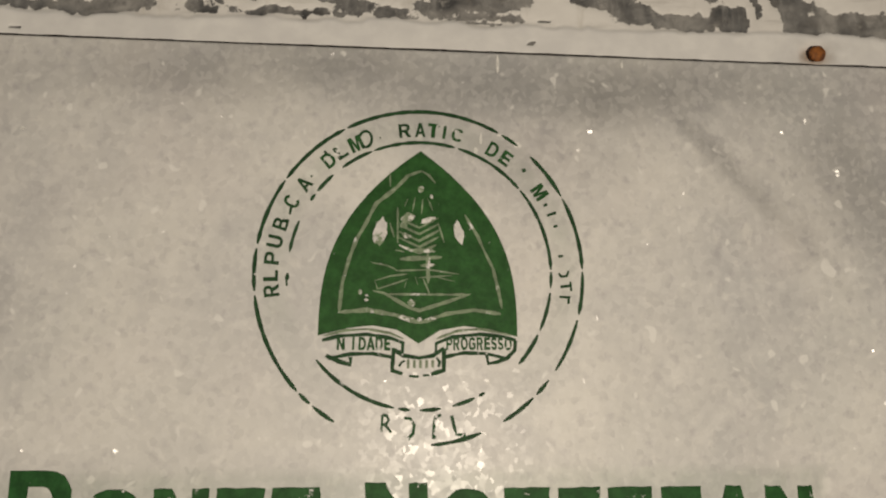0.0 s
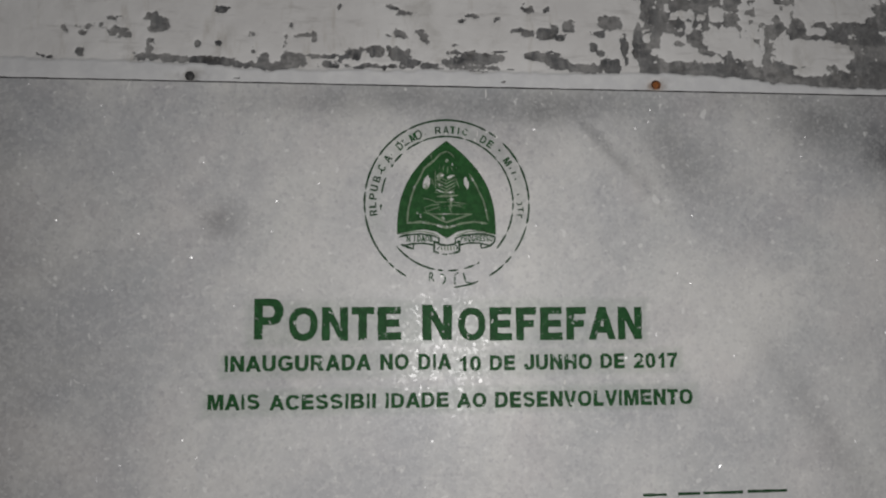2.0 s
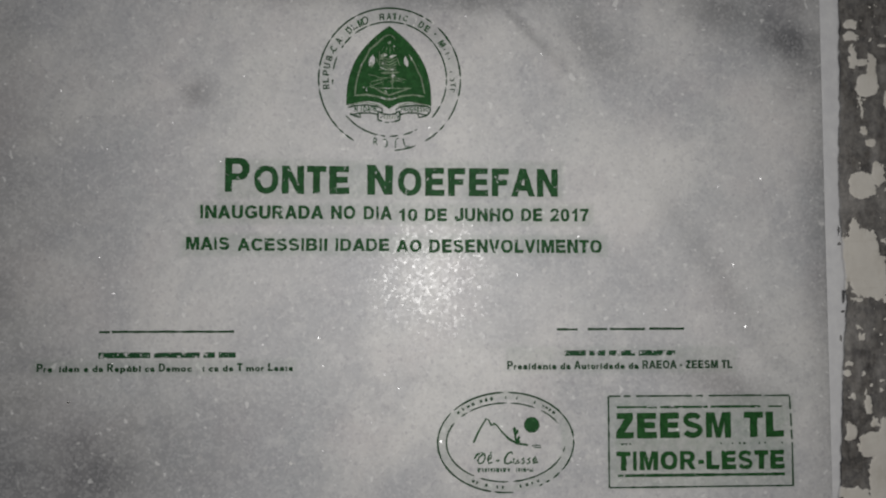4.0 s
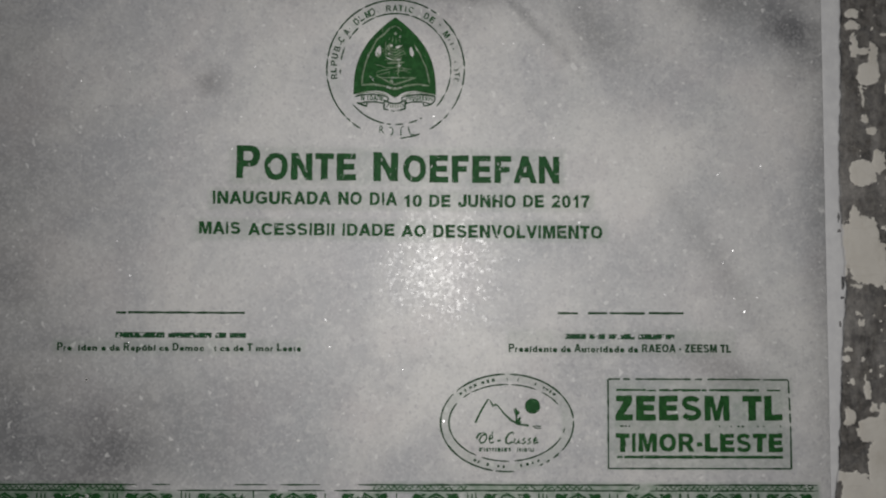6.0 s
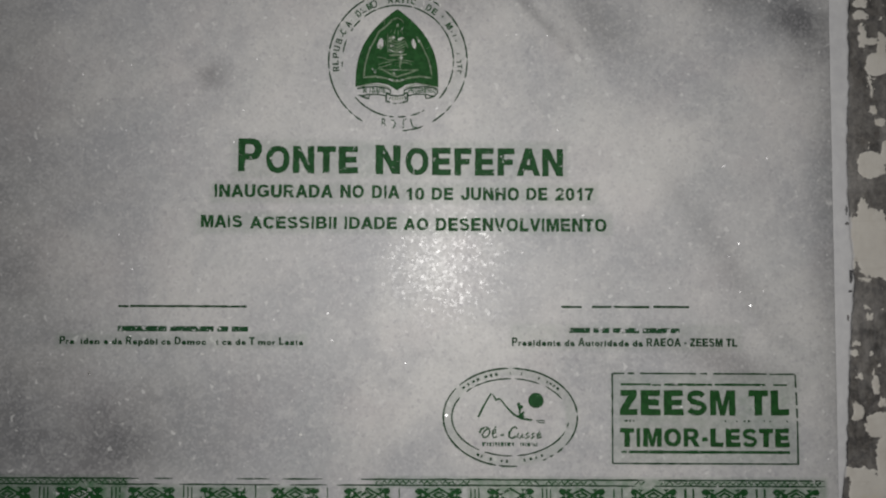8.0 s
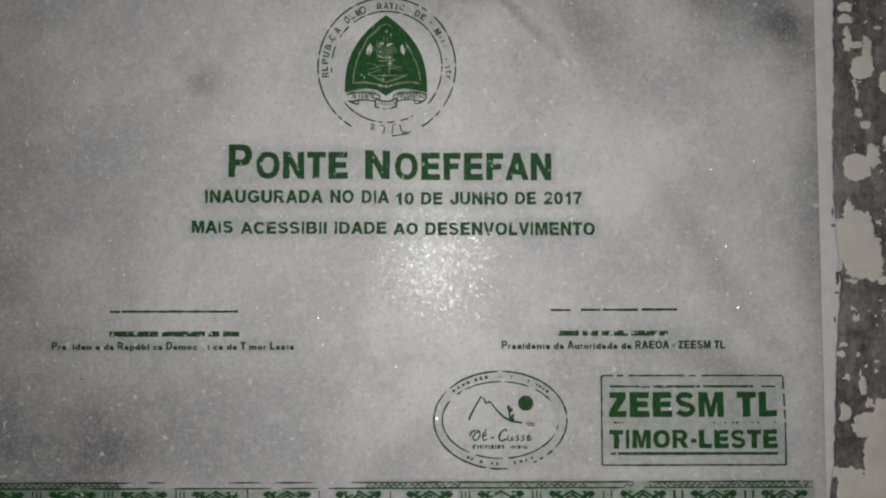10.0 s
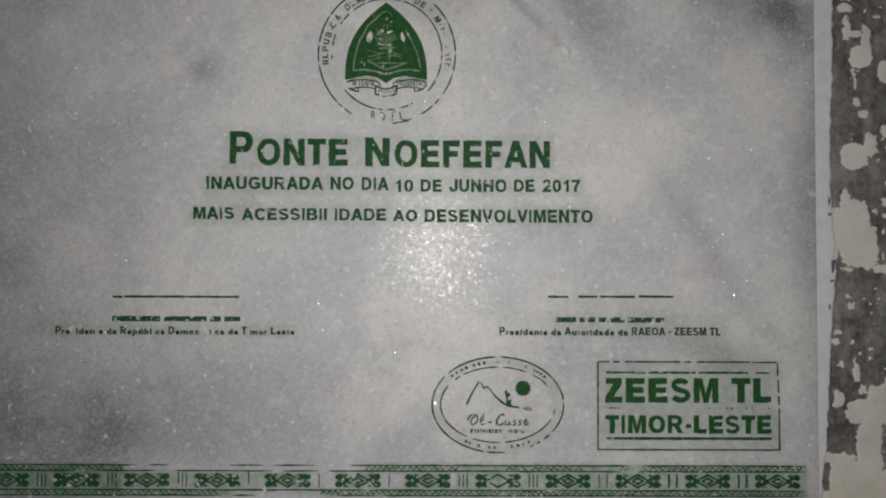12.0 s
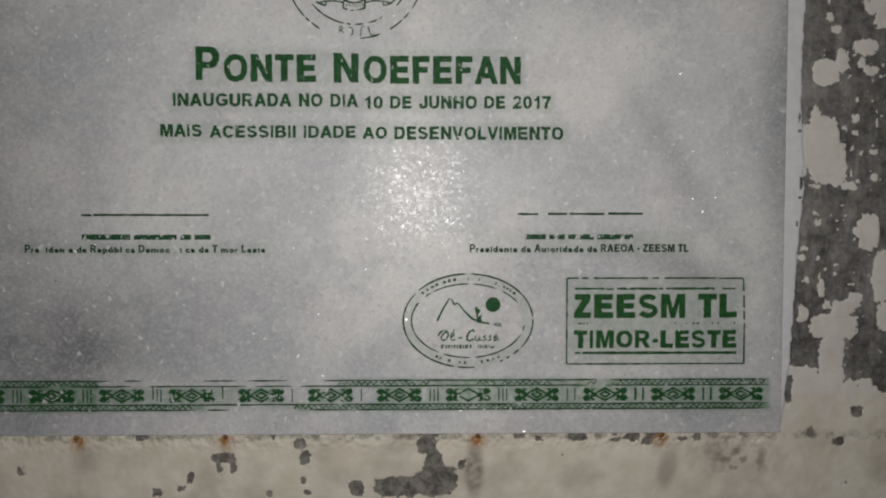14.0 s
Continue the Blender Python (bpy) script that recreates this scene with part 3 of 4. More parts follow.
CHIPS_SILL = [(163, -204, 3.1, 1.6), (198, -202, 7.3, 4.5), (232, -200, 3.9, 2.4), (249, -202, 8.1, 4.2), (234, -205, 4.2, 1.5), (262, -206, 5.8, 3.2), (270, -199, 8.3, 3.2), (294, -204, 4.7, 2.3), (308, -203, 3.4, 3.1), (184, -219, 1.6, 1.8), (91, -227, 3.6, 5.2), (76, -233, 10.8, 4.2), (-162, -248, 3.6, 1.8), (-84, -253, 3.0, 3.1), (-48, -253, 4.1, 2.7)]
ISLANDS_TOP = [(414, 276, 6.0, 4.6), (414, 265, 7.3, 3.7), (414, 245, 3.9, 10.3), (423, 240, 4.4, 2.8), (427, 220, 10.0, 10.2), (432, 238, 3.8, 12.4), (421, 199, 1.7, 8.6)]
NAILS_BELOW = (-255.0, -122.0, 106.0, 274.0)


def spots(x, z, some, best, sign, power=3.0):
    """The field of a set of ragged spots, in about millimetres from their rims, joined to best."""
    for cx, cz, rx, rz in some:
        rx, rz = max(rx, 1.2), max(rz, 1.2)
        near = (np.abs(x - cx) < rx + 12) & (np.abs(z - cz) < rz + 12)
        q = (1 - (np.abs((x[near] - cx) / rx) ** power + np.abs((z[near] - cz) / rz) ** power) ** (1 / power)) * min(rx, rz)
        best[near] = np.maximum(best[near], q) if sign > 0 else np.minimum(best[near], -q)
    return best


def paint_layer():
    fine = 0.95
    xs = np.concatenate([np.linspace(X0, LEFT - 0.3, 12), np.linspace(LEFT - 0.3, -350, 8)[1:], np.arange(-350 + fine, RIGHT, fine), np.arange(RIGHT + 0.06, X1, fine), [X1]])
    zs = np.concatenate([np.arange(Z0, BOTTOM - 0.3, fine), np.arange(BOTTOM - 0.3, TOP, fine), np.arange(TOP + 0.7, Z1, fine), [Z1]])
    x, z = np.meshgrid(xs, zs)
    wob, tiny = rough(x, z, 8.0, 4, 3), rough(x, z, 3.0, 3, 17)
    drawn = rough(x / 2.2, z, 6.0, 4, 23)
    # smooth mortar that beds the plaque
    rim = np.interp(z, (-199, -185, -133, -82, -20, 21, 92, 142, 192, 300, 318), (384, 385.4, 391.4, 394.7, 397.8, 402, 398, 397.5, 400.5, 402.5, 396)) + 0.9 * wob
    lid = np.interp(x, (-300, -247, -176, -140, -16, 87, 167, 228, 269, 330, 400), (323, 322.9, 321.5, 317.5, 320.5, 320.5, 322.5, 319.8, 315.5, 314, 315)) + 1.2 * wob
    right = np.clip((rim - x) / 1.6 + 0.5, 0, 1) * np.clip((z + 194) / 3, 0, 1) * np.clip((320 - z) / 2, 0, 1) * (x > RIGHT - 1)
    above = np.clip((lid - z) / 1.6 + 0.5, 0, 1) * np.clip((399 - x) / 2, 0, 1) * (z > TOP - 1)
    mortar = np.maximum(right, above)
    # flaked areas, their rims torn at two scales
    xw = x + 1.1 * rough(x, z, 11.0, 3, 111) + 0.8 * rough(x, z, 3.2, 3, 113)
    zw = z + 0.9 * rough(x, z, 9.0, 3, 115) + 0.7 * rough(x, z, 3.0, 3, 117)
    bare = np.full(x.shape, -6.0)
    for some in (CHIPS_ABOVE, CHIPS_STRAY, CHIPS_SEAM, CHIPS_MIDDLE, CHIPS_BELOW, CHIPS_SILL):
        bare = spots(xw, zw, some, bare, 1)
    # bare strip beside the plaque, and the corner above it, with islands of paint left on
    side = np.minimum.reduce([x - rim, z + 143 + 0.27 * (x - 422) + 6 * wob, 345 - z + 8 * wob]) * 1.0
    side = np.minimum(side, 6)
    side = np.where(x > RIGHT, side, -6)
    mosaic = np.maximum(2.2 + 6 * rough(x, z, 9.0, 5, 131), 5 - 0.45 * (z - lid))
    corner = np.minimum(np.minimum.reduce([0.35 * (xw + 14 * rough(x, z, 20.0, 3, 133) - 150), z - lid, mosaic]), 6)
    side = np.where(z > lid, np.maximum(side, corner), side)
    for some in (ISLANDS_TOP, ISLANDS_CORNER, ISLANDS_HIGH, ISLANDS_SMALL, ISLANDS_LOW):
        side = spots(xw, zw, some, side, -1)
    side = spots(x + 0.7 * wob, z, ISLAND_SMOOTH, side, -1, 2.3)
    specks = (rough(x, z, 4.5, 2, 29) > 0.95) & (x > 418)
    side = np.where(specks, np.minimum(side, -0.8), side)
    side = side + 0.5 * wob + 0.8 * tiny
    # thin scraped marks run along above the joint
    scraped = (rough(x / 5, z, 3.4, 3, 61) > 0.78) & (z > 318) & (z < 342) & (x > 0) & (x < 60)
    bare = np.maximum(bare + 0.2 + 0.5 * drawn + 0.4 * wob + 0.8 * tiny, side)
    bare = np.where(scraped, np.maximum(bare, 0.6), bare)
    bare = np.maximum(bare, spots(xw, zw, CHIPS_AND_SHADOW_BESIDE, np.full(x.shape, -6.0), 1) + 0.4 * wob + 0.4 * tiny)
    streak = (np.abs(x - 134) < 1.4 + 0.4 * wob) & (np.abs(z - 328) < 8)
    bare = np.where(streak, -3, bare)
    bare = np.clip(0.5 + bare / 3.0, 0, 1) * (1 - mortar)
    cuts = np.full(x.shape, 9.0)
    for cx, cz, rx, rz in ((399, 30, 1.5, 6), (398.5, 16, 2.2, 1.2), (396, -8, 0.9, 2.6), (396.5, 88, 0.9, 5), (397, 76, 2.0, 1.4), (399.5, 178, 0.8, 4), (-160, 311.5, 2.5, 0.8), (40, 313, 3, 0.7)):
        cuts = np.minimum(cuts, np.hypot((x - cx) / rx, (z - cz) / rz))
    nicks = (mortar > 0.5) & (cuts + 0.35 * tiny < 1)
    bare = np.where(nicks, 1, bare)
    # rust runs under the nails, dark smears on the paint
    rust = sum(np.exp(-(((x - n) / 7.0) ** 2) - ((z + 203) / np.where(z > -203, 2.5, 9.0)) ** 2) for n in NAILS_BELOW) * 1.25
    rust = rust + 0.6 * np.exp(-(((x - 159.4) / 5) ** 2) - ((z - 312) / 4) ** 2)
    dirt_and_shade = 0.8 * np.clip(0.8 + 0.5 * wob, 0, 1) * np.exp(-((np.hypot((x - 103) / 9, (z + 231) / 24)) ** 4)) + 0.5 * np.exp(-((np.hypot((x - 281 - 0.2 * (z + 230)) / 9, (z + 232) / 19)) ** 4))
    dirt_and_shade = dirt_and_shade + 0.5 * np.exp(-((np.hypot((x + 248) / 13, (z + 222) / 13)) ** 2)) + 0.35 * np.exp(-((np.hypot((x - 355) / 26, (z + 226) / 14)) ** 2)) * (wob > -0.1)
    # brownish shadow line painted along the plaque's foot, with crumbs of dirt
    dirt_and_shade = dirt_and_shade + 0.7 * np.exp(-(((z + 201.5 + 2.5 * tiny) / 2.6) ** 2)) * np.clip(0.5 + wob, 0, 1)
    # grey smudges round the upper nails, their shading painted in as well
    for n in (-193.3, 159.4):
        dirt_and_shade = dirt_and_shade + 0.6 * np.exp(-(((x - n) / 13) ** 2) - ((z - 313) / 4.5) ** 2) * np.clip(0.6 + wob, 0, 1)
    # an older, creamier coat below; thin grey wipes of paint on the bare concrete
    cream = np.maximum(0.55 * (x > rim + 2) * (z < 330), np.clip((-150 - z + 0.25 * (x - 384) * (x > 384) + 14 * wob) / 40, 0, 1))
    wipe = rough(x, z / 3.2, 12.0, 4, 91)
    smear = np.clip(wipe - 0.05, 0, 1) * 1.1 + 0.7 * np.exp(-((np.hypot((x - 437) / 9, (z - 108) / 24)) ** 2)) + 0.6 * np.exp(-((np.hypot((x - 402) / 5, (z - 130) / 90)) ** 4))
    veil = np.clip(1.2 * rough(x / 1.8, z, 15.0, 4, 97) + 0.05, 0, 0.75) * (z > 312) * (x < 400)
    smear = np.maximum(smear, veil + 0.35 * np.clip((x - 130) / 40, 0, 1) * (z > lid))
    smear = np.maximum(smear, (0.75 + 0.3 * tiny) * np.clip((20 - x) / 30, 0, 1) * (z < -196))
    dirt_and_shade = dirt_and_shade + 0.55 * np.clip(0.2 + wob + 0.5 * tiny, 0, 1) * np.exp(-((np.hypot((x - 262) / 46, (z + 203) / 5)) ** 2)) + 0.5 * np.clip(0.1 + wob, 0, 1) * np.exp(-((np.hypot((x - 342) / 34, (z + 222) / 17)) ** 2))
    dirt_and_shade = dirt_and_shade + 0.25 * np.clip(rough(x, z, 34.0, 4, 77), 0, 1) * (z < -196)
    crumbled = np.exp(-(((z + 205) / 7) ** 2)) * (x < 372)
    y = 2.0 + crumbled * (0.7 * wob + 0.5 * tiny) + 0.5 * bare - 1.0 * mortar + 0.15 * wob + (0.05 + 0.15 * bare) * tiny
    for n in (-193.3, 159.4):
        y = y + 1.2 * np.exp(-(((x - n) / 7) ** 2) - ((z - 313) / 4) ** 2)
    lip = np.where(np.abs(z - TOP - 0.7) < 0.01, 0.16 * rough(x, z, 9.0, 3, 141) + 0.1, 0)
    verts = np.stack([x / 1000, y / 1000, DATUM + (z + lip) / 1000], -1).reshape(-1, 3)
    rows, cols = x.shape
    i = np.arange(rows * cols).reshape(rows, cols)
    cx, cz = (xs[1:] + xs[:-1]) / 2, (zs[1:] + zs[:-1]) / 2
    inside = ((cz > BOTTOM - 0.3) & (cz < TOP + 0.7))[:, None] & ((cx > LEFT - 0.3) & (cx < RIGHT + 0.06))[None, :]
    quads = np.stack([i[:-1, :-1], i[:-1, 1:], i[1:, 1:], i[1:, :-1]], -1)[~inside]
    me = bpy.data.meshes.new("paint_layer")
    me.vertices.add(len(verts))
    me.vertices.foreach_set("co", verts.ravel())
    me.loops.add(quads.size)
    me.loops.foreach_set("vertex_index", quads.ravel().astype(np.int32))
    me.polygons.add(len(quads))
    me.polygons.foreach_set("loop_start", np.arange(0, quads.size, 4, dtype=np.int32))
    me.update(calc_edges=True)
    for name, field in (("bare", bare), ("mortar", mortar), ("rust", rust), ("dirt_and_shade", dirt_and_shade), ("cream", cream), ("smear", smear)):
        me.attributes.new(name, "FLOAT", "POINT").data.foreach_set("value", np.clip(field, 0, 1).astype(np.float32).ravel())
    me.materials.append(WALL)
    me.shade_smooth()
    ob = new("paint_layer", me)
    ob.parent = wall
    tagged(ob, "cream paint flaking off grey concrete, with smooth mortar edging")


paint_layer()
# sides of the recess in which the plaque is bedded
bm = bmesh.new()
box(bm, LEFT / 1000 - 0.012, RIGHT / 1000 + 0.012, 0.0027, 0.044, DATUM + TOP / 1000 + 0.001, DATUM + TOP / 1000 + 0.0045)
part("mortar_bed", bm, JOINT, wall, "dark grimy joint above the plaque")
bm = bmesh.new()
box(bm, LEFT / 1000 - 0.012, RIGHT / 1000 + 0.012, 0.0036, 0.044, DATUM + BOTTOM / 1000 - 0.013, DATUM + BOTTOM / 1000 - 0.0003)
part("mortar_bed", bm, WALL, wall)


# ---- the plaque ----
def overspray_field(x, z):
    """Green haze where paint has crept past the lettering."""
    total = np.zeros(x.shape)
    areas = [(-150, 148, 114, 146, 0.20), (-168, 174, 92, 109, 0.23), (-180, 186, 65, 82, 0.23), (-300, -82, -36, -25, 0.18)]
    areas += [(98, 300, -36, -15, 0.15), (186, 349, -135, -57, 0.25), (192, 342, -122, -70, 0.36), (-300, -140, -176, -171, 0.75), (-60, 372, -176, -171, 0.8), (-150, -60, -174, -170, 0.3), (-298, -236, -177, -152, 0.85), (60, 372, -176, -149, 0.56), (62, 370, -154, -149.5, 0.7), (-20, 62, -155, -149, 0.6), (-390, -240, -176, -149, 0.55), (-230, -110, -171, -156, 0.4)]
    areas += [(346.4 - 62.25 * n - 19, 346.4 - 62.25 * n + 19, -168, -157, 0.72) for n in range(12)]
    for x0, x1, z0, z1, k in areas:
        d = np.maximum.reduce([x0 - x, x - x1, z0 - z, z - z1])
        total = np.maximum(total, k * np.clip(1 - (d + 1) / 4, 0, 1))
    ring = np.hypot((x - 97) / 58.6, (z + 95.4) / 42.4)
    round_seal = np.hypot(x + 3.7, z - 219.1)
    total = np.maximum(total, 0.15 * np.clip(1.3 - np.abs(round_seal - 55.7) / 6, 0, 1) * np.clip((z - 175) / 40, 0, 1))
    return np.maximum(total, 0.2 * ((ring < 1.01) & (ring > 0.84)))


# clouds of the stone and painted torch falloff: centre x and z, length and breadth, turn and strength
# top right corner: a real vein, deepened to paint in the torch's falloff
VEINS_FALLOFF_HIGH = (
    (352, 266, 66, 22, -26, 0.88), (388, 240, 40, 40, -40, 0.66), (300, 288, 90, 26, -16, 0.66), (350, 296, 90, 24, 0, 0.62), (250, 302, 90, 16, 0, 0.40),
    (112, 270, 52, 5.0, -46, 0.56), (150, 236, 30, 4, -58, 0.26), (176, 262, 50, 26, -46, 0.44), (60, 297, 120, 17, 0, 0.60), (-50, 299, 90, 15, 3, 0.54), (40, 272, 40, 16, 0, 0.20),
)
# broad ones at far left paint the torch's falloff; lower left is also stone
VEINS_FALLOFF_MIDDLE = (
    (292, 34, 95, 12, -56, 0.28), (-170, 203, 15, 13, 0, 0.46), (-400, 150, 110, 260, 0, 0.62), (-375, 40, 120, 240, 0, 0.60),
    (-290, -120, 150, 70, 6, 0.80), (-390, -110, 150, 130, 0, 0.94), (-205, -130, 80, 30, 10, 0.46), (-225, -80, 60, 28, 14, 0.30), (290, -48, 60, 15, -18, 0.50),
)
VEINS_LOW = (
    (-120, 120, 60, 30, 20, 0.14), (-120, -120, 60, 26, 25, 0.16), (388, 100, 22, 230, 0, 0.64), (330, -182, 80, 14, 0, 0.34), (150, -60, 60, 26, 20, 0.12),
)
PALE = (
    (300, 55, 60, 55, -30, 0.46),     (-70, 165, 120, 70, 20, 0.34), (60, 190, 70, 60, 0, 0.20), (215, 110, 70, 60, -40, 0.55), (250, -5, 60, 40, -30, 0.42), (-130, 40, 90, 50, 10, 0.28),
    (330, 150, 40, 60, -20, 0.30), (-120, 250, 70, 30, 10, 0.30), (70, -70, 50, 30, 0, 0.20), (-90, -30, 90, 40, 20, 0.20), (140, 20, 50, 40, 0, 0.22),
)


def cloud_field(x, z, some):
    """How strongly a set of clouds, diagonal veins and painted falloff shows."""
    w = rough(x, z, 60.0, 4, 71)
    out = np.zeros(x.shape)
    for cx, cz, along, across, turn, k in some:
        c, s = math.cos(radians(turn)), math.sin(radians(turn))
        u, v = (x - cx) * c + (z - cz) * s, -(x - cx) * s + (z - cz) * c
        out = np.maximum(out, k * np.exp(-((u / along) ** 2) - ((v + 0.22 * min(across, 26) * w) / across) ** 2))
    return np.clip(out * (1 + 0.15 * w), 0, 1)


def slab():
    """A sawn slab with softened arrises: a fine front sheet, rounded rims, plain back."""
    step, rim, deep = 2.5, 1.0, 20.0
    xs = np.concatenate([[LEFT, LEFT + 0.3], np.arange(LEFT + rim, RIGHT - rim, step), [RIGHT - rim, RIGHT - 0.3, RIGHT]])
    zs = np.concatenate([[BOTTOM, BOTTOM + 0.3], np.arange(BOTTOM + rim, TOP - rim, step), [TOP - rim, TOP - 0.3, TOP]])
    x, z = np.meshgrid(xs, zs)
    inset = np.minimum.reduce([x - LEFT, RIGHT - x, z - BOTTOM, TOP - z])
    y = np.where(inset < 0.01, 1.0, np.where(inset < 0.5, 0.3, 0.0))
    front = np.stack([x, y, z], -1).reshape(-1, 3)
    rows, cols = x.shape
    i = np.arange(rows * cols).reshape(rows, cols)
    faces = np.stack([i[:-1, :-1], i[:-1, 1:], i[1:, 1:], i[1:, :-1]], -1).reshape(-1, 4).tolist()
    loop = np.concatenate([i[0, :], i[1:, -1], i[-1, -2::-1], i[-2:0:-1, 0]]).tolist()
    back = front[loop].copy()
    back[:, 1] = deep
    n = len(front)
    faces += [[loop[k], loop[k - 1], n + (k - 1) % len(loop), n + k] for k in range(len(loop))]
    faces.append([n + k for k in range(len(loop))])
    allv = np.concatenate([front, back])
    ob = add_mesh("plaque", [at(a, c, b) for a, b, c in allv], faces, MARBLE)
    for name, field in (("vein_and_falloff", lambda x, z: cloud_field(x, z, VEINS_FALLOFF_HIGH + VEINS_FALLOFF_MIDDLE + VEINS_LOW)), ("pale", lambda x, z: cloud_field(x, z, PALE)), ("overspray", overspray_field)):
        ob.data.attributes.new(name, "FLOAT", "POINT").data.foreach_set("value", np.clip(field(allv[:, 0], allv[:, 2]), 0, 1).astype(np.float32))
    return tagged(ob, "polished grey-white marble inauguration plaque with worn green lettering, wall-mounted", "plaque")


plaque = slab()

# main inscription: word, left, right, foot and height
letters([('P', -144.3, -123.4, 118.9, 29.7), ('ONTE', -119.4, -37.9, 117.8, 24.2), ('N', -22.4, -0.3, 117.4, 25.8), ('OEFEFAN', 4.2, 144.1, 116.6, 24.4)], GREEN, plaque, 0.052)
letters([('INAUGURADA', -164.7, -60.1, 96.0, 11.5), ('NO', -53.6, -32.6, 96.0, 11.5), ('DIA', -25.6, -1.1, 95.7, 11.6), ('10', 4.9, 21.0, 94.4, 11.0), ('DE', 27.5, 46.5, 94.6, 11.0), ('JUNHO', 53.1, 104.8, 94.5, 11.5), ('DE', 111.4, 130.0, 94.8, 11.3), ('2017', 137.0, 170.8, 94.8, 11.3)], GREEN, plaque, 0.048)
letters([('MAIS', -176.1, -139.8, 69.1, 11.0), ('ACESSIBI_IDADE', -132.9, -3.3, 68.4, 10.8), ('AO', 2.7, 24.7, 67.8, 10.5), ('DESENVOLVIMENTO', 31.2, 182.3, 67.2, 11.6)], GREEN, plaque, 0.048)

# signature rules, bars for the two names, and the titles below them
for x0, x1, z in ((-247, -238, -0.6), (-236.5, -134.5, -0.4), (142, 160, 0.8), (169, 186, 0.9), (188.2, 219.6, 1.0), (223.2, 254.4, 1.2)):
    bm = bmesh.new()
    n = max(3, int((x1 - x0) / 5))
    stroke(bm, [(x0 + (x1 - x0) * k / n, z + random.uniform(-0.1, 0.1)) for k in range(n + 1)], 1.9, ragged=0.25)
    part("signature_rule", bm, GREEN_DARK, plaque, "dark green painted line")
bars("name_bar", -247, -133, -22.4, 4.6, (9, 8, 2, 3), GREEN_THIN, plaque, "worn green bars in place of a name", 3.2)
bars("name_bar", 148.5, 246, -22.0, 4.6, (4, 3, 5, 7), GREEN_THIN, plaque, "worn green bars in place of a name", 3.2)
text_line("Presidente da República Democrática de Timor Leste", -297.3, -84.5, -33.8, 6.9, GREEN_DARK, plaque, 0.05, (3, 8, 18, 26, 27, 29, 35))
text_line("Presidente da Autoridade da RAEOA - ZEESM TL", 98.6, 296.7, -33.4, 7.2, GREEN_DARK, plaque, 0.055)

# rectangular stamp: a thin frame that holds its lettering and rules
FRAME_LINES = (
    ((186.5, -57), (186.5, -135)), ((187.2, -135), (348.0, -135)), ((348.6, -135.4), (348.6, -98)), ((348.5, -95), (348.2, -87)), ((348.2, -84), (347.8, -73)),
    ((347.6, -69), (347.2, -57.8)), ((325, -57.2), (346.6, -57.2)), ((187.2, -57), (197, -57)), ((200, -57), (206, -57)), ((211, -57), (260, -57)), ((264, -57), (270, -57)), ((275, -57), (322, -57)),
)
bm = bmesh.new()
for a, b in FRAME_LINES:
    a, b = Vector(a), Vector(b)
    n = max(3, int((b - a).length / 4))
    stroke(bm, [tuple(a.lerp(b, k / n)) for k in range(n + 1)], 1.4, ragged=0.3)
FRAME = part("rectangular_stamp", bm, GREEN_DARK, plaque, "thin broken dark green frame")
letters([('ZEESM', 193.2, 294.5, -93.2, 21.8), ('TL', 306.0, 341.6, -92.9, 21.7), ('TIMOR-LESTE', 193.1, 341.5, -120.4, 16.0)], GREEN_SOLID, FRAME, 0.085)
for points, width, mat in (
    ([(193.8, -66.5), (220, -66.5)], 1.9, GREEN), ([(221, -67), (229, -67)], 1.2, GREEN_WORN), ([(232, -66.6), (274, -66.6)], 2.0, GREEN_WORN),
    ([(276.5, -66.5), (321, -66.5)], 2.1, GREEN_WORN), ([(328, -66.6), (340, -66.6)], 1.6, GREEN), ([(194, -125), (199, -125)], 2.0, GREEN_WORN), ([(200.5, -125), (341.5, -125)], 2.5, GREEN),
):
    bm = bmesh.new()
    a, b = Vector(points[0]), Vector(points[-1])
    if len(points) == 2:
        n = max(3, int((b - a).length / 4))
        points = [tuple(a.lerp(b, k / n)) for k in range(n + 1)]
    stroke(bm, points, width, ragged=0.22)
    part("stamp_rule", bm, mat, FRAME)
for x, w in ((197, 3), (201, 1.6), (204.5, 1), (285, 0.8), (295, 1), (301, 2.2), (305, 2), (319, 0.9), (324, 1), (339, 0.9)):
    bm = bmesh.new()
    stroke(bm, [(x, -98.2 - 0.01 * (x % 7)), (x + w, -98.0)], 1.6, ragged=0.3)
    part("worn_writing", bm, GREEN_DARK, FRAME)

# oval stamp with a mountain, a sun and a small tree
OX, OZ = 97.2, -95.5
bm = bmesh.new()
for rx, rz, spans, width in (
    (58.6, 42.4, ((-84, -100), (-102, -216), (-220, -268), (-272, -355), (-357, -395), (-398, -406), (-410, -414), (-417, -421)), 1.45),
    (51.2, 33.4, ((60, 86), (89, 128), (130, 139), (150, 238), (244, 272), (277, 338), (345, 353), (388, 413)), 1.25),
):
    for a0, a1 in spans:
        stroke(bm, arc(OX, OZ, rx, rz, a0, a1), width, ragged=0.25, taper=True)
OVAL = part("oval_stamp", bm, GREEN_DARK, plaque, "two thin broken dark green ovals")
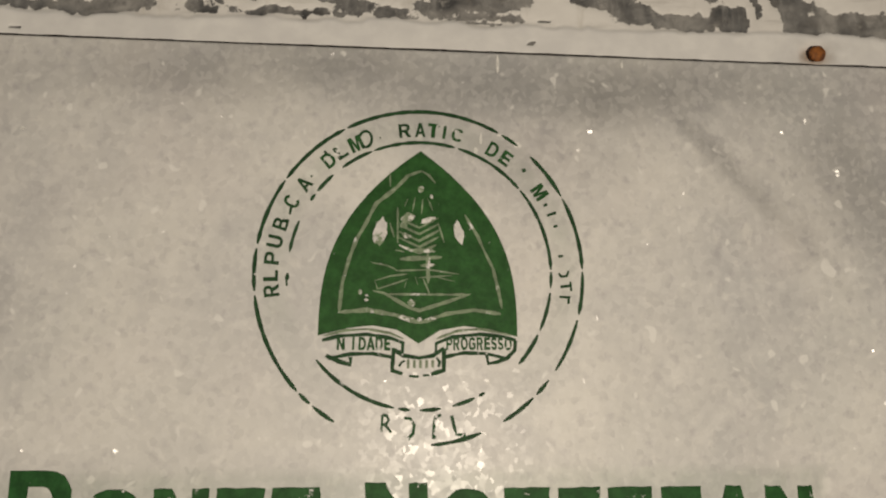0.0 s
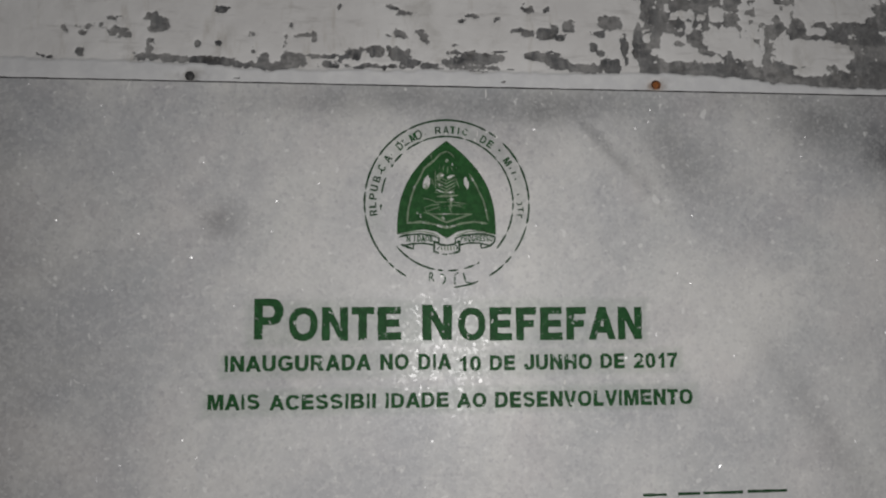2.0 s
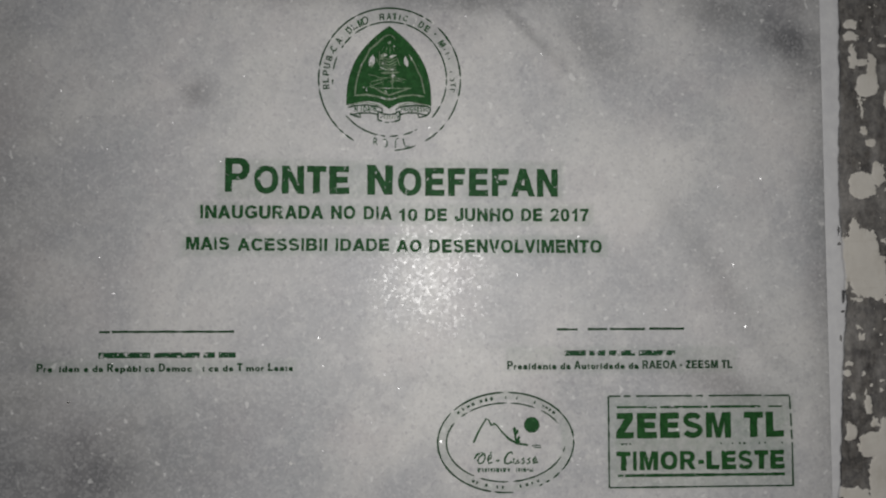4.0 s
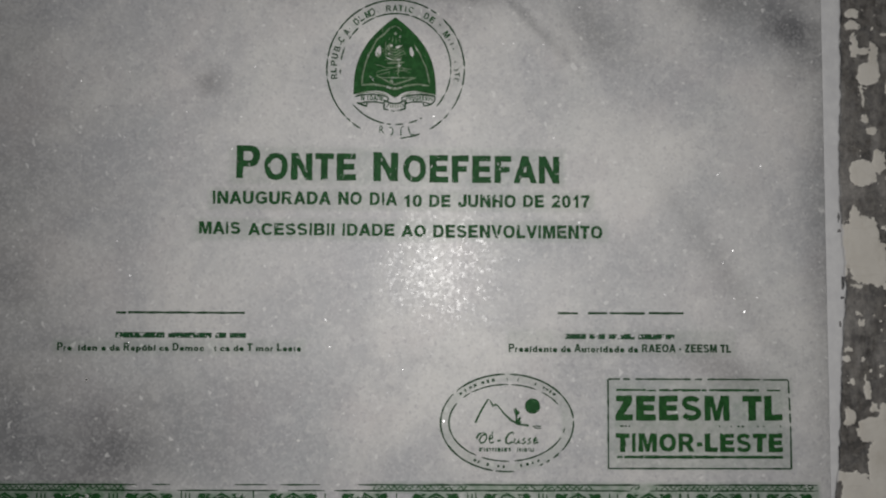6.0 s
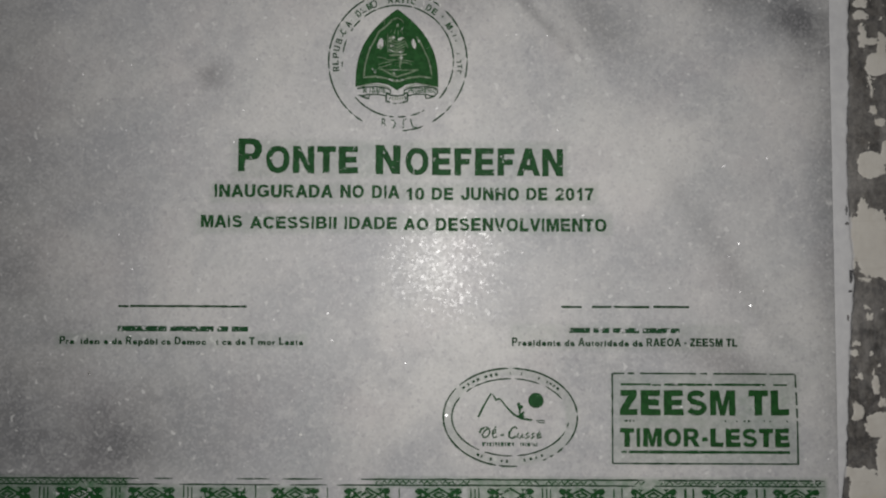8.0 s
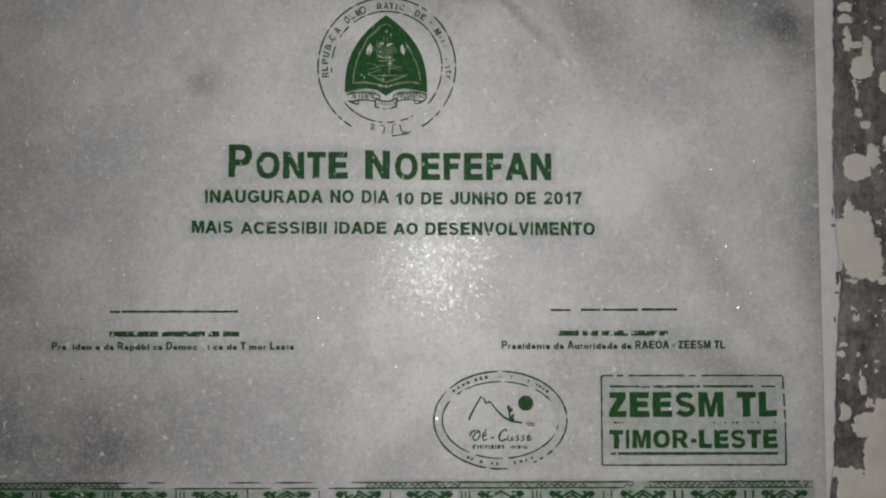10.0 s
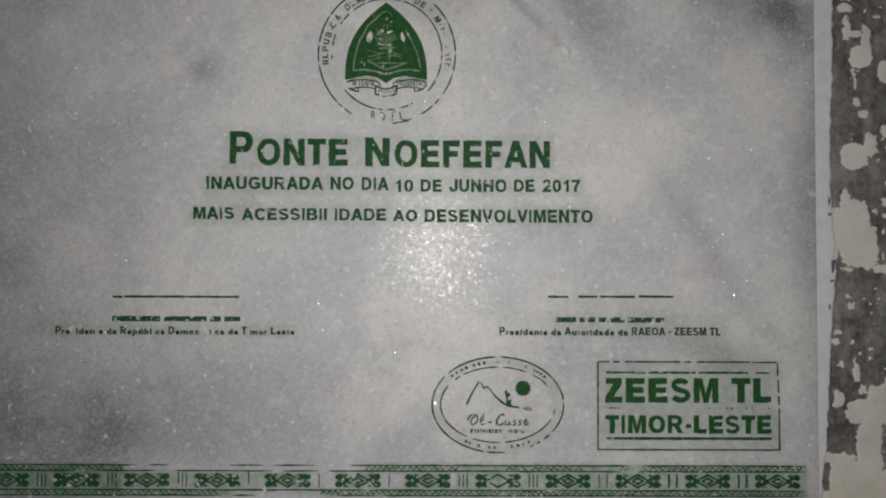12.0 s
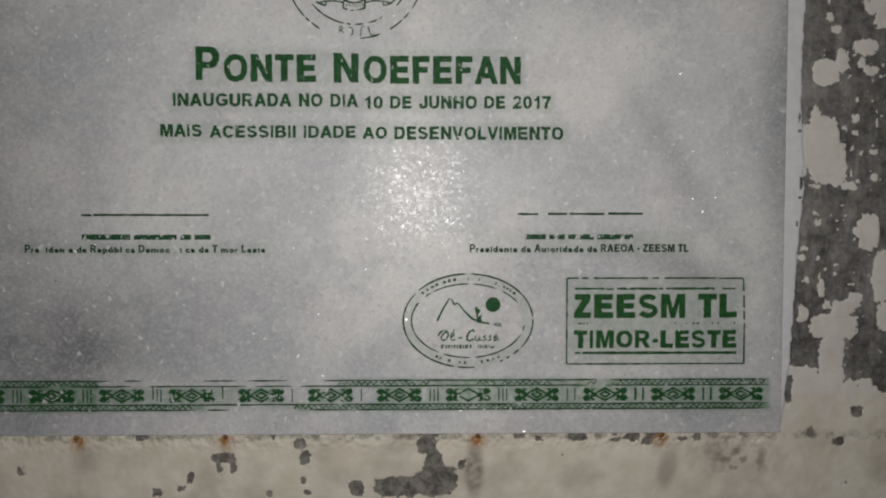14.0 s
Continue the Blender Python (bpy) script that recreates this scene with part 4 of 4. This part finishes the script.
for turn, w in ((138, 2.2), (132, 1.6), (126, 2.6), (121, 2.6), (113, 2.4), (108, 2.2), (103, 2.6), (90, 0.7), (80, 0.8), (63, 1.2), (54, 1.4), (50, 2.2), (46, 1.6), (41, 2.6), (239, 2.4), (243, 1.6), (252, 2.0), (262, 1.6), (267, 1.6), (283, 1.6), (289, 2.2), (294, 1.4), (300, 1.8)):
    bm = bmesh.new()
    a = radians(turn)
    c = Vector((OX + 55 * math.cos(a), OZ + 38 * math.sin(a)))
    d = Vector((-math.sin(a), math.cos(a) * 0.75)).normalized() * w / 2
    stroke(bm, [tuple(c - d), tuple(c), tuple(c + d)], 2.4, ragged=0.3)
    part("worn_writing", bm, GREEN_DARK, OVAL)
bm = bmesh.new()
stroke(bm, [(69.2, -95.5), (74, -85.5), (80.2, -75.2), (82.4, -76.6), (84.6, -81.0), (87.0, -79.6), (88.8, -80.4), (94, -87), (100.1, -93), (106.7, -96.6), (116.3, -98.0)], 1.7, ragged=0.3)
part("mountain_line", bm, GREEN, OVAL)
bm = bmesh.new()
stroke(bm, [(119.5, -98.8), (123, -98.2), (127, -98.6)], 0.9, ragged=0.2)
stroke(bm, [(121, -99.9), (127.2, -100.3)], 0.8, ragged=0.2)
part("water_line", bm, GREEN_DARK, OVAL)
bm = bmesh.new()
plate(bm, [(119.6 + 6.8 * math.cos(radians(k * 10)) * random.uniform(0.96, 1.03), -80.9 + 6.8 * math.sin(radians(k * 10)) * random.uniform(0.96, 1.03)) for k in range(36)])
part("sun_disc", bm, GREEN, OVAL)
bm = bmesh.new()
plate(bm, [(103.0, -83.4), (105.0, -82.6), (108.4, -86.0), (107.6, -88.0), (106.4, -88.6), (106.2, -92.5), (108.3, -90.2), (109.6, -91.4), (108.6, -93.4), (109.8, -95.4), (107.4, -96.4), (104.8, -95.2), (104.4, -89.0), (103.6, -87.0)])
part("tree_mark", bm, GREEN, OVAL)
REGION = (
    # O, e with its accent, dash
    [([(70.2, -109.2), (72.2, -105.6), (75.8, -104.1), (78.8, -105.6), (79.3, -108.7), (77.3, -112.3), (74.2, -113.3), (72.7, -110.7), (74.7, -107.1), (78.8, -105.1)], 1.2), ([(81.4, -110.2), (84.4, -108.7), (84.4, -106.1), (82.4, -106.6), (81.4, -110.2), (82.4, -113.3), (85.5, -112.3)], 1.0), ([(83.4, -105.1), (84.9, -103.6)], 0.8), ([(88.5, -111.2), (91.6, -110.7)], 1.2)],
    # C
    [([(102.8, -105.6), (101.8, -103.6), (98.7, -105.1), (96.2, -109.2), (96.2, -112.8), (98.7, -113.8), (102.3, -111.8)], 1.3)],
    # u s s e
    [([(104.3, -109.2), (103.3, -112.8), (105.4, -113.8), (107.9, -109.8), (107.4, -113.3), (109.4, -112.8)], 1.1), ([(113.0, -108.7), (111.0, -110.3), (113.5, -112.3), (110.5, -113.9)], 1.1), ([(118.1, -108.7), (116.1, -110.3), (118.1, -112.3), (115.1, -113.9)], 1.1), ([(120.2, -111.8), (123.7, -110.3), (122.7, -108.2), (120.7, -110.3), (120.7, -113.4), (124.8, -112.3)], 1.0)],
)
stamp_words = bmesh.new()
for lines in REGION:
    for points, width in lines:
        stroke(stamp_words, points, width * 1.3, ragged=0.2, rise=0.012)
part("region_name", stamp_words, GREEN, OVAL, "slanted green brush lettering")
bars("worn_writing", 72.7, 100.3, -120.6, 3.4, (5, 2, 3, 2, 3, 2, 4, 2, 5, 3), GREEN_THIN, OVAL, "small worn writing as bars", 1.0)
bars("worn_writing", 105.9, 120.7, -120.6, 3.2, (1, 2, 1, 3, 1, 4), GREEN_THIN, OVAL, "small worn writing as bars", 1.0)

# ---- national seal ----
SX, SZ, SR = -3.7, 219.1, 61.8
bm = bmesh.new()
for r, spans, width in (
    (SR, ((2, 28), (29, 47), (53, 60), (61.5, 118), (119, 146), (147, 171), (172.5, 187), (188.5, 224), (225, 230), (231, 240), (274, 291.5), (300, 313), (314.5, 321), (325, 344), (346, 361)), 1.45),
    (49.6, ((2, 40), (41, 74), (75.5, 112), (113, 128), (133, 143), (144.5, 148), (158, 172), (181, 184), (220, 259), (261, 266), (270, 279), (284, 294), (296, 299), (318, 333), (335, 352), (354, 361)), 1.3),
):
    for a0, a1 in spans:
        stroke(bm, arc(SX, SZ, r, r * 1.02, a0, a1, 2.5), width, ragged=0.22, taper=True)
SEAL = part("seal", bm, GREEN_DARK, plaque, "two broken dark green rings of a state seal")


def seal_letter(char, turn, radius, tall, wide, mat):
    """One letter of the seal, standing outwards on its circle."""
    x, z, front, faces = inked(char, -wide / 2, wide / 2, -tall / 2, tall, 0.033)
    a = radians(turn)
    cx, cz = SX + radius * math.cos(a), SZ + radius * math.sin(a)
    c, s = math.sin(a), -math.cos(a)
    verts = [at(cx + p * c - q * s, cz + p * s + q * c, -0.3 if f else 0.2) for p, q, f in zip(x, z, front)]
    add_mesh("seal_letter", verts, faces, mat, SEAL)


def brushed(name, lines, mat, parent, label="", front=-0.3, back=0.2, ragged=0.2, taper=False):
    """Brush strokes of one mark: (points, width)."""
    bm = bmesh.new()
    for level, (points, width) in enumerate(lines):
        pts = [Vector(p) for p in points]
        fine = [tuple(a.lerp(b, k / m)) for a, b in zip(pts, pts[1:]) for m in (max(1, int((b - a).length / 2.2)),) for k in range(m)] + [tuple(pts[-1])]
        stroke(bm, fine, width, front - 0.06 * level, back, ragged=ragged, taper=taper, rise=0.004)
    return part(name, bm, mat, parent, label)


# what is left of the ring of words, letter by letter with its turn on the circle; E worn down to L in two places
ROUND = "RLPUB_CA_DLM_RATIC_DEM"
TURNS = (187.7, 182, 175.2, 168.7, 161.5, 0, 152, 143.4, 0, 129.9, 124.2, 117.4, 0, 97.2, 91, 85.7, 81.2, 76, 0, 60.5, 54.2, 35)
for char, turn in zip(ROUND, TURNS):
    if char != "_":
        seal_letter(char, turn, 55.7, 5.6 + random.uniform(-0.5, 0.4), 1.2 if char == "I" else (5.2 if char == "M" else 4.2) + random.uniform(-0.4, 0.4), GREEN if char in "TICDME" else GREEN_DARK)
for lines in (
    [(arc(-25.7, 270.5, 2.4, 3.2, 160, -125, 18), 1.0)],
    [([(-54.7, 237.7), (-53.6, 238.2)], 1.1)], [([(-53.3, 240.4), (-52.8, 244.3)], 0.9)], [([(-53.8, 216.9), (-53.3, 213.5)], 0.7)],
    [([(-46.1, 255.2), (-45.4, 255.6)], 0.8)], [([(-20.3, 271.1), (-19.9, 271.3)], 0.7)], [([(-41.3, 265.3), (-40.0, 264.0)], 0.9)], [([(35.2, 259.4), (36.6, 259.9)], 1.3)],
    [([(43.5, 245.7), (44.8, 246.4)], 1.0)], [([(44.8, 241.9), (48.3, 243.1)], 1.1)], [([(47.3, 237.5), (48.7, 238.0)], 0.9)], [([(48.9, 225.9), (50.7, 226.3)], 0.9)],
    [([(48.8, 219.5), (49.8, 218.2), (52.0, 218.5), (52.7, 220.5)], 1.0)], [([(49.5, 214.3), (53.5, 214.8)], 1.1), ([(53.3, 216.3), (53.6, 212.7)], 0.9)], [([(49.0, 210.5), (53.2, 210.3)], 1.0), ([(52.5, 210.3), (52.4, 207.9)], 0.8)],
):
    brushed("worn_writing", lines, GREEN_DARK, SEAL)
# the four letters at the foot, their stems mostly gone
for lines in (
    [([(-17.2, 166.9), (-15.7, 166.7), (-14.9, 165.1), (-15.9, 163.5), (-17.3, 163.5)], 1.0), ([(-17.2, 166.9), (-17.5, 161.1)], 0.8), ([(-16.3, 163.5), (-15.2, 162.3), (-14.0, 160.7)], 0.9)],
    [([(-9.2, 165.8), (-7.1, 165.6), (-5.6, 163.4), (-6.0, 160.3), (-7.8, 158.5), (-9.1, 158.9)], 1.2)],
    [([(4.2, 166.8), (2.2, 166.4), (1.6, 163.4), (1.6, 158.4)], 1.3)],
    [([(7.5, 166.2), (8.8, 166.2)], 0.8), ([(8.2, 165.8), (9.0, 162.6), (9.8, 160.0), (13.2, 159.6)], 1.2)],
):
    brushed("seal_letter", lines, GREEN_THIN, SEAL)


def flank(top, foot, half):
    """The pointed outline of the shield, its right side from tip to foot."""
    return [(half * (1 - (1 - k / 16) ** 2.7), top + (foot - top) * k / 16) for k in range(17)]


CX = -4.4
right = flank(266.3, 195.4, 37.0)
hem = [(26, 198.2), (17, 199.2), (8, 197.6), (0, 192.6), (-8, 197.6), (-17, 199.2), (-26, 198.2)]
bm = bmesh.new()
plate(bm, [(CX + x, z) for x, z in right + hem] + [(CX - x, z) for x, z in reversed(right[1:])])
part("shield", bm, GREEN_SOLID, SEAL, "solid green painted shield, slightly scratched")
INNER_OUTLINE = (
    # inner outline, then the open book's edge
    [([(-4.0, 258.4), (-9.2, 256.3), (-13.7, 251.3), (-21.1, 245.2), (-25.1, 236.8), (-28.2, 231.3), (-30.7, 224.0), (-33.0, 215.0), (-33.9, 203.9)], 1.35)],
    [([(-4.0, 258.4), (-0.9, 256.5), (1.3, 253.7)], 1.1), ([(12.7, 241.5), (17.7, 233.2), (20.0, 228.0)], 1.1), ([(20.0, 228.0), (23.5, 220.9), (25.4, 213.2), (26.8, 205.8)], 1.25)],
    [([(-34.3, 203.9), (-23.6, 204.9), (-13.1, 203.1), (-4.0, 200.2)], 1.6), ([(-4.0, 200.2), (5.9, 203.7), (16.5, 205.2), (26.4, 203.8)], 1.5)],
    [([(-39.4, 195.2), (-31.3, 197.3), (-23.4, 197.8), (-15.0, 196.4), (-10.0, 194.3)], 0.8), ([(2.2, 194.4), (10.2, 197.4), (18.7, 198.1), (30.4, 195.9)], 0.8)],
)
BOAT_AND_TOOLS = (
    # boat-shaped outline and crossed tools
    [([(-21.6, 212.0), (-17.4, 211.2), (-7.9, 205.8), (-4.3, 204.8), (5.9, 208.1), (14.8, 211.2)], 1.2), ([(-17.0, 210.8), (14.4, 210.9)], 0.8)],
    [([(-22.3, 222.6), (-16.6, 221.6), (-12.5, 219.8)], 0.6), ([(-13.3, 219.6), (-0.6, 220.2), (10.5, 218.6)], 0.6), ([(-20.9, 215.8), (-15.4, 217.6), (-8.7, 218.5)], 0.6), ([(-20.9, 215.8), (-20.0, 212.7), (-13.3, 214.9), (-8.6, 216.6)], 0.6)],
    [([(-9.9, 213.2), (-9.3, 215.8)], 0.5), ([(-5.9, 217.3), (-5.0, 214.5)], 0.6), ([(-3.1, 217.1), (-0.1, 210.4)], 0.7), ([(-4.8, 217.1), (8.0, 218.1)], 0.5), ([(1.6, 217.6), (9.0, 215.8)], 0.4)],
    [([(-11.7, 224.1), (4.1, 225.0)], 1.6), ([(-1.3, 226.6), (-1.0, 215.0)], 1.3), ([(-4.0, 221.6), (1.5, 222.1)], 1.5), ([(-13.5, 227.5), (-10.1, 226.9)], 1.3)],
)
LEAVES_AND_STAR = (
    # leaves in rows, the star over them, loose scratches
    [([(-12.0, 239.5), (-4.6, 236.1), (2.7, 240.2)], 0.8)], [([(-11.9, 237.0), (-4.6, 233.7), (2.9, 237.8)], 0.9)], [([(-12.3, 234.6), (-4.6, 231.1), (3.1, 235.4)], 0.9)], [([(-12.3, 232.3), (-4.5, 228.7), (2.7, 232.7)], 1.0)], [([(-12.2, 229.4), (-4.5, 226.3), (1.9, 229.7)], 1.0)],
    [([(-12.9, 243.8), (-12.7, 230.3)], 0.7)], [([(-6.3, 247.9), (-7.3, 242.2)], 0.5), ([(-3.4, 247.3), (-3.8, 241.4)], 0.5), ([(-1.5, 247.6), (0.5, 242.8)], 0.5), ([(-9.1, 247.4), (-10.3, 244.3)], 0.5)],
    [([(-16.1, 257.5), (-15.8, 251.9)], 0.9)], [([(2.5, 238.2), (4.9, 230.6)], 0.6)], [([(-15.8, 237.8), (-14.0, 232.4)], 0.8)],
)
for lines in INNER_OUTLINE + BOAT_AND_TOOLS + LEAVES_AND_STAR:
    brushed("shield_line", lines, RUBBED, SEAL, "line rubbed nearly bare to the marble", -0.5, -0.25, 0.3, True)
for cx, cz, rx, rz, lean in ((-19.3, 234.5, 2.6, 5.4, -12), (10.5, 234.6, 1.8, 4.6, 16), (-9.0, 239.9, 2.6, 2.0, 30), (-10.6, 236.9, 1.6, 1.0, 0), (-9.3, 233.0, 2.0, 0.9, -20), (-7.2, 207.7, 1.6, 1.4, 0), (-26.4, 211.5, 0.8, 0.9, 0), (-23.9, 210.3, 0.7, 0.4, 0), (-23.9, 208.6, 0.9, 0.5, 0), (-4.1, 251.1, 1.2, 1.2, 0), (0.0, 248.3, 0.5, 1.0, 20), (-3.2, 227.4, 5.0, 0.9, 0), (-1.4, 239.2, 3.0, 1.0, 20), (-4.2, 201.5, 0.9, 0.8, 0)):
    bm = bmesh.new()
    c, s = math.cos(radians(lean)), math.sin(radians(lean))
    ring = [(rx * math.cos(radians(k * 24)) * random.uniform(0.8, 1.15), rz * math.sin(radians(k * 24)) * random.uniform(0.8, 1.15)) for k in range(15)]
    plate(bm, [(cx + u * c - v * s, cz + u * s + v * c) for u, v in ring], -0.52, -0.25)
    part("rubbed_patch", bm, RUBBED_BARE, SEAL, "patch rubbed bare to the marble")

# motto ribbon under the shield
RIBBON_ENDS = (
    [([(-39.8, 193.6), (-33.7, 195.2), (-23.4, 195.9), (-15.0, 194.7), (-10.2, 192.9), (-10.3, 189.6), (-12.8, 190.0)], 1.3)],
    [([(-38.2, 188.2), (-36.7, 187.2), (-29.4, 188.7), (-21.1, 188.9), (-13.4, 187.5)], 1.3)], [([(-38.0, 188.0), (-33.4, 186.0), (-29.3, 184.8), (-29.3, 187.7)], 1.6)],
    [([(4.9, 190.3), (2.0, 189.7), (2.2, 192.8), (8.1, 195.1), (18.7, 196.2), (27.2, 195.4), (31.9, 194.0)], 1.3)], [([(31.9, 194.0), (31.6, 190.4), (28.4, 187.1)], 1.5)],
    [([(4.7, 187.6), (12.3, 189.3), (20.8, 189.1), (28.4, 187.3)], 1.3)], [([(28.8, 187.5), (25.0, 186.0), (21.6, 185.4), (21.0, 188.7)], 1.5)],
)
RIBBON_MIDDLE = (
    [([(-13.5, 191.0), (-14.0, 182.8), (-10.2, 181.6)], 1.4)], [([(-13.5, 190.2), (-9.9, 188.2), (-4.1, 187.4), (0.9, 188.2), (5.1, 190.9)], 1.4)], [([(5.1, 190.9), (5.0, 182.9), (0.2, 181.4)], 1.5)], [([(-7.7, 180.8), (-4.2, 180.6)], 0.9)], [([(-2.7, 181.0), (-0.2, 181.2)], 0.8)],
    [([(-11.5, 184.3), (-10.5, 185.9), (-9.3, 186.3)], 0.9)], [([(2.2, 187.6), (3.5, 185.9), (3.1, 184.1)], 1.0)],
)
for lines in RIBBON_ENDS + RIBBON_MIDDLE:
    brushed("ribbon_line", lines, GREEN_DARK, SEAL, ragged=0.22)
letters([("N", -34.4, -31.4, 190.1, 4.4), ("I", -28.8, -28.0, 190.1, 4.8), ("DADE", -26.4, -14.6, 190.1, 4.8), ("PROGRESSO", 6.0, 30.4, 190.4, 4.7)], GREEN_WORN, SEAL, 0.041)
bars("worn_writing", -8.6, 1.4, 183.7, 3.0, (1, 1, 1, 1, 1), RUBBED, SEAL, "faint worn writing on the ribbon as bars", 1.3)

# ---- woven-cloth border along the foot ----
BAND = (-149.4, -154.4, -171.2, -175.9)
random.seed(5)
bm = bmesh.new()
for z, gaps in zip(BAND, (((-225, -212), (-196, -140), (-112, -101), (-66, -33), (214, 226)), ((-278, -262), (-206, -190), (-103, -94), (-62, -54), (206, 222)), ((-20, -17), (140, 146)), ((-148, -138), (-118, -46), (-8, -4)))):
    x, ends = -384.0, sorted(gaps) + [(371.5 + random.uniform(-3, 2), 400)]
    for a, b in ends:
        n = max(3, int((a - x) / 9))
        stroke(bm, [(x + (a - x) * k / n, z + random.uniform(-0.15, 0.15)) for k in range(n + 1)], 1.3, ragged=0.3, taper=True)
        x = b
BORDER = part("border", bm, GREEN_DARK, plaque, "broken dark green border lines")
for z, spans in ((-151.9, ((-384, -236), (-20, 62), (105, 122), (128, 172), (206, 214), (228, 368))), (-173.5, ((-330, -152), (-60, 366)))):
    for a, b in spans:
        bm = bmesh.new()
        n = int((b - a) / 2.6)
        stroke(bm, [(a + (b - a) * k / n, z + (1.35 if k % 2 else -1.35)) for k in range(n + 1)], 1.15, ragged=0.35)
        part("border_zigzag", bm, GREEN_WORN, BORDER)


def motif(cx, worn):
    """Two diamonds, one in the other, between pairs of hooked scrolls that meet like wedges."""
    mat = GREEN_WORN if worn else GREEN
    cz = -162.8
    for k, w in ((1.0, 2.5), (0.46, 2.6)):
        if worn and k < 1 and random.random() < 0.35:
            continue
        bm = bmesh.new()
        stroke(bm, [(cx - 10.2 * k, cz), (cx, cz + 5.6 * k), (cx + 10.2 * k, cz), (cx, cz - 5.6 * k)], w, ragged=0.1, closed=True)
        part("border_diamond", bm, mat, BORDER)
    for sx in (-1, 1):
        for sz in (-1, 1):
            bm = bmesh.new()
            hook = [(8.4, -1.0), (10.6, 0.7), (13.0, 2.6), (15.6, 4.4), (18.0, 4.7), (19.2, 3.4), (17.8, 2.2), (14.6, 1.2)]
            stroke(bm, [(cx + sx * u + random.uniform(-0.3, 0.3), cz + sz * v) for u, v in hook], 2.9, ragged=0.25, rise=0.006)
            part("border_scroll", bm, mat, BORDER).location.y -= 0.00012 * (2 + sz)
            bm = bmesh.new()
            plate(bm, [(cx + sx * u, cz + sz * v) for u, v in ((8.6, 5.6), (13.4, 5.8), (11.2, 3.0))], -0.28)
            part("border_wedge", bm, mat, BORDER)


for n in range(12):
    x = 346.4 - 62.25 * n
    motif(x, n in (4, 6, 7, 8, 9))
    for off, tall in ((-34.6, 11.6), (-30.9, 11.2), (-27.6, 11.6)):
        if n in (5, 6, 7) and off != -34.6 or n in (0, 1, 2) and off == -30.9:
            continue
        bm = bmesh.new()
        low = -168.4 + (random.uniform(0, 4) if n in (5, 7, 8) else 0)
        stroke(bm, [(x + off, low), (x + off + 0.2, -163), (x + off, low + tall)], 1.9 if n < 2 else 1.1, ragged=0.25)
        part("border_bar", bm, GREEN, BORDER)
bm = bmesh.new()
plate(bm, [(-296 + 0.0, -168), (-280, -169), (-262, -168), (-258.5, -163), (-260, -157.6), (-276, -158.6), (-290, -157), (-296.5, -161)], -0.25)
part("paint_blot", bm, GREEN_SMUDGED, BORDER, "smudged green paint filling the pattern")


# ---- splashes of white paint on the stone ----
for x, z, w, h in ((-67.9, -184.9, 0.7, 2.2), (-58.3, -183.4, 0.6, 2.6), (-2.7, -178.0, 2.2, 1.2), (25.8, 303.5, 0.8, 4.0), (76.6, 304.7, 0.5, 1.6), (-152.5, 271.1, 1.0, 0.7), (227.9, 168.9, 1.6, 1.4), (-85.6, -111.5, 1.8, 1.3), (83.7, 84.9, 1.0, 2.2), (-261.5, 181.8, 0.9, 0.8), (213.1, 236.5, 1.0, 0.6), (-46.6, -88.0, 1.6, 1.0), (-271.0, -59.5, 1.2, 1.1), (-271.1, -58.9, 1.2, 1.0), (-172.6, -41.9, 2.2, 1.0), (33.4, 269.9, 1.5, 1.3), (19.1, 272.2, 0.6, 2.6), (17.1, 266.9, 0.8, 1.6), (26.7, 273.6, 1.8, 0.5)):
    bm = bmesh.new()
    n = 12
    plate(bm, [(x + w * math.cos(2 * math.pi * k / n) * random.uniform(0.6, 1.2), z + h * math.sin(2 * math.pi * k / n) * random.uniform(0.7, 1.15)) for k in range(n)], -0.2)
    part("paint_splash", bm, WHITE, plaque, "small dried splash of white paint")


# ---- nails that hold the plaque ----
def nail(x, z, radius, out, mat, label):
    """A domed head on a short shank, driven in at the rim of the plaque."""
    bm = bmesh.new()
    bmesh.ops.create_uvsphere(bm, u_segments=18, v_segments=10, radius=radius / 1000)
    for v in bm.verts:
        v.co.y *= 0.55
        v.co *= 1 + 0.10 * noise.noise(v.co * 600 + Vector((x, 0, 0)))
        v.co.y = min(v.co.y, 0.0008)
    m = Matrix.Translation((0, 0.006, 0)) @ Matrix.Rotation(math.pi / 2, 4, "X")
    bmesh.ops.create_cone(bm, cap_ends=True, segments=12, radius1=radius / 2200, radius2=radius / 2200, depth=0.013, matrix=m)
    me = bpy.data.meshes.new("nail")
    bm.to_mesh(me)
    bm.free()
    me.materials.append(mat)
    me.shade_smooth()
    ob = new("nail", me)
    ob.location = at(x, z, -out)
    tagged(ob, label, "nail", "nails round the plaque")


nail(159.4, 312.3, 3.5, 1.0, RUST, "rusty orange nail head above the marble plaque")
nail(-193.3, 311.9, 3.4, 0.0, DARK_IRON, "dark iron nail head above the marble plaque")
for n in NAILS_BELOW:
    nail(n, -200.4, 2.2, 0.2, OLD_RUST, "small rusty nail head under the marble plaque")
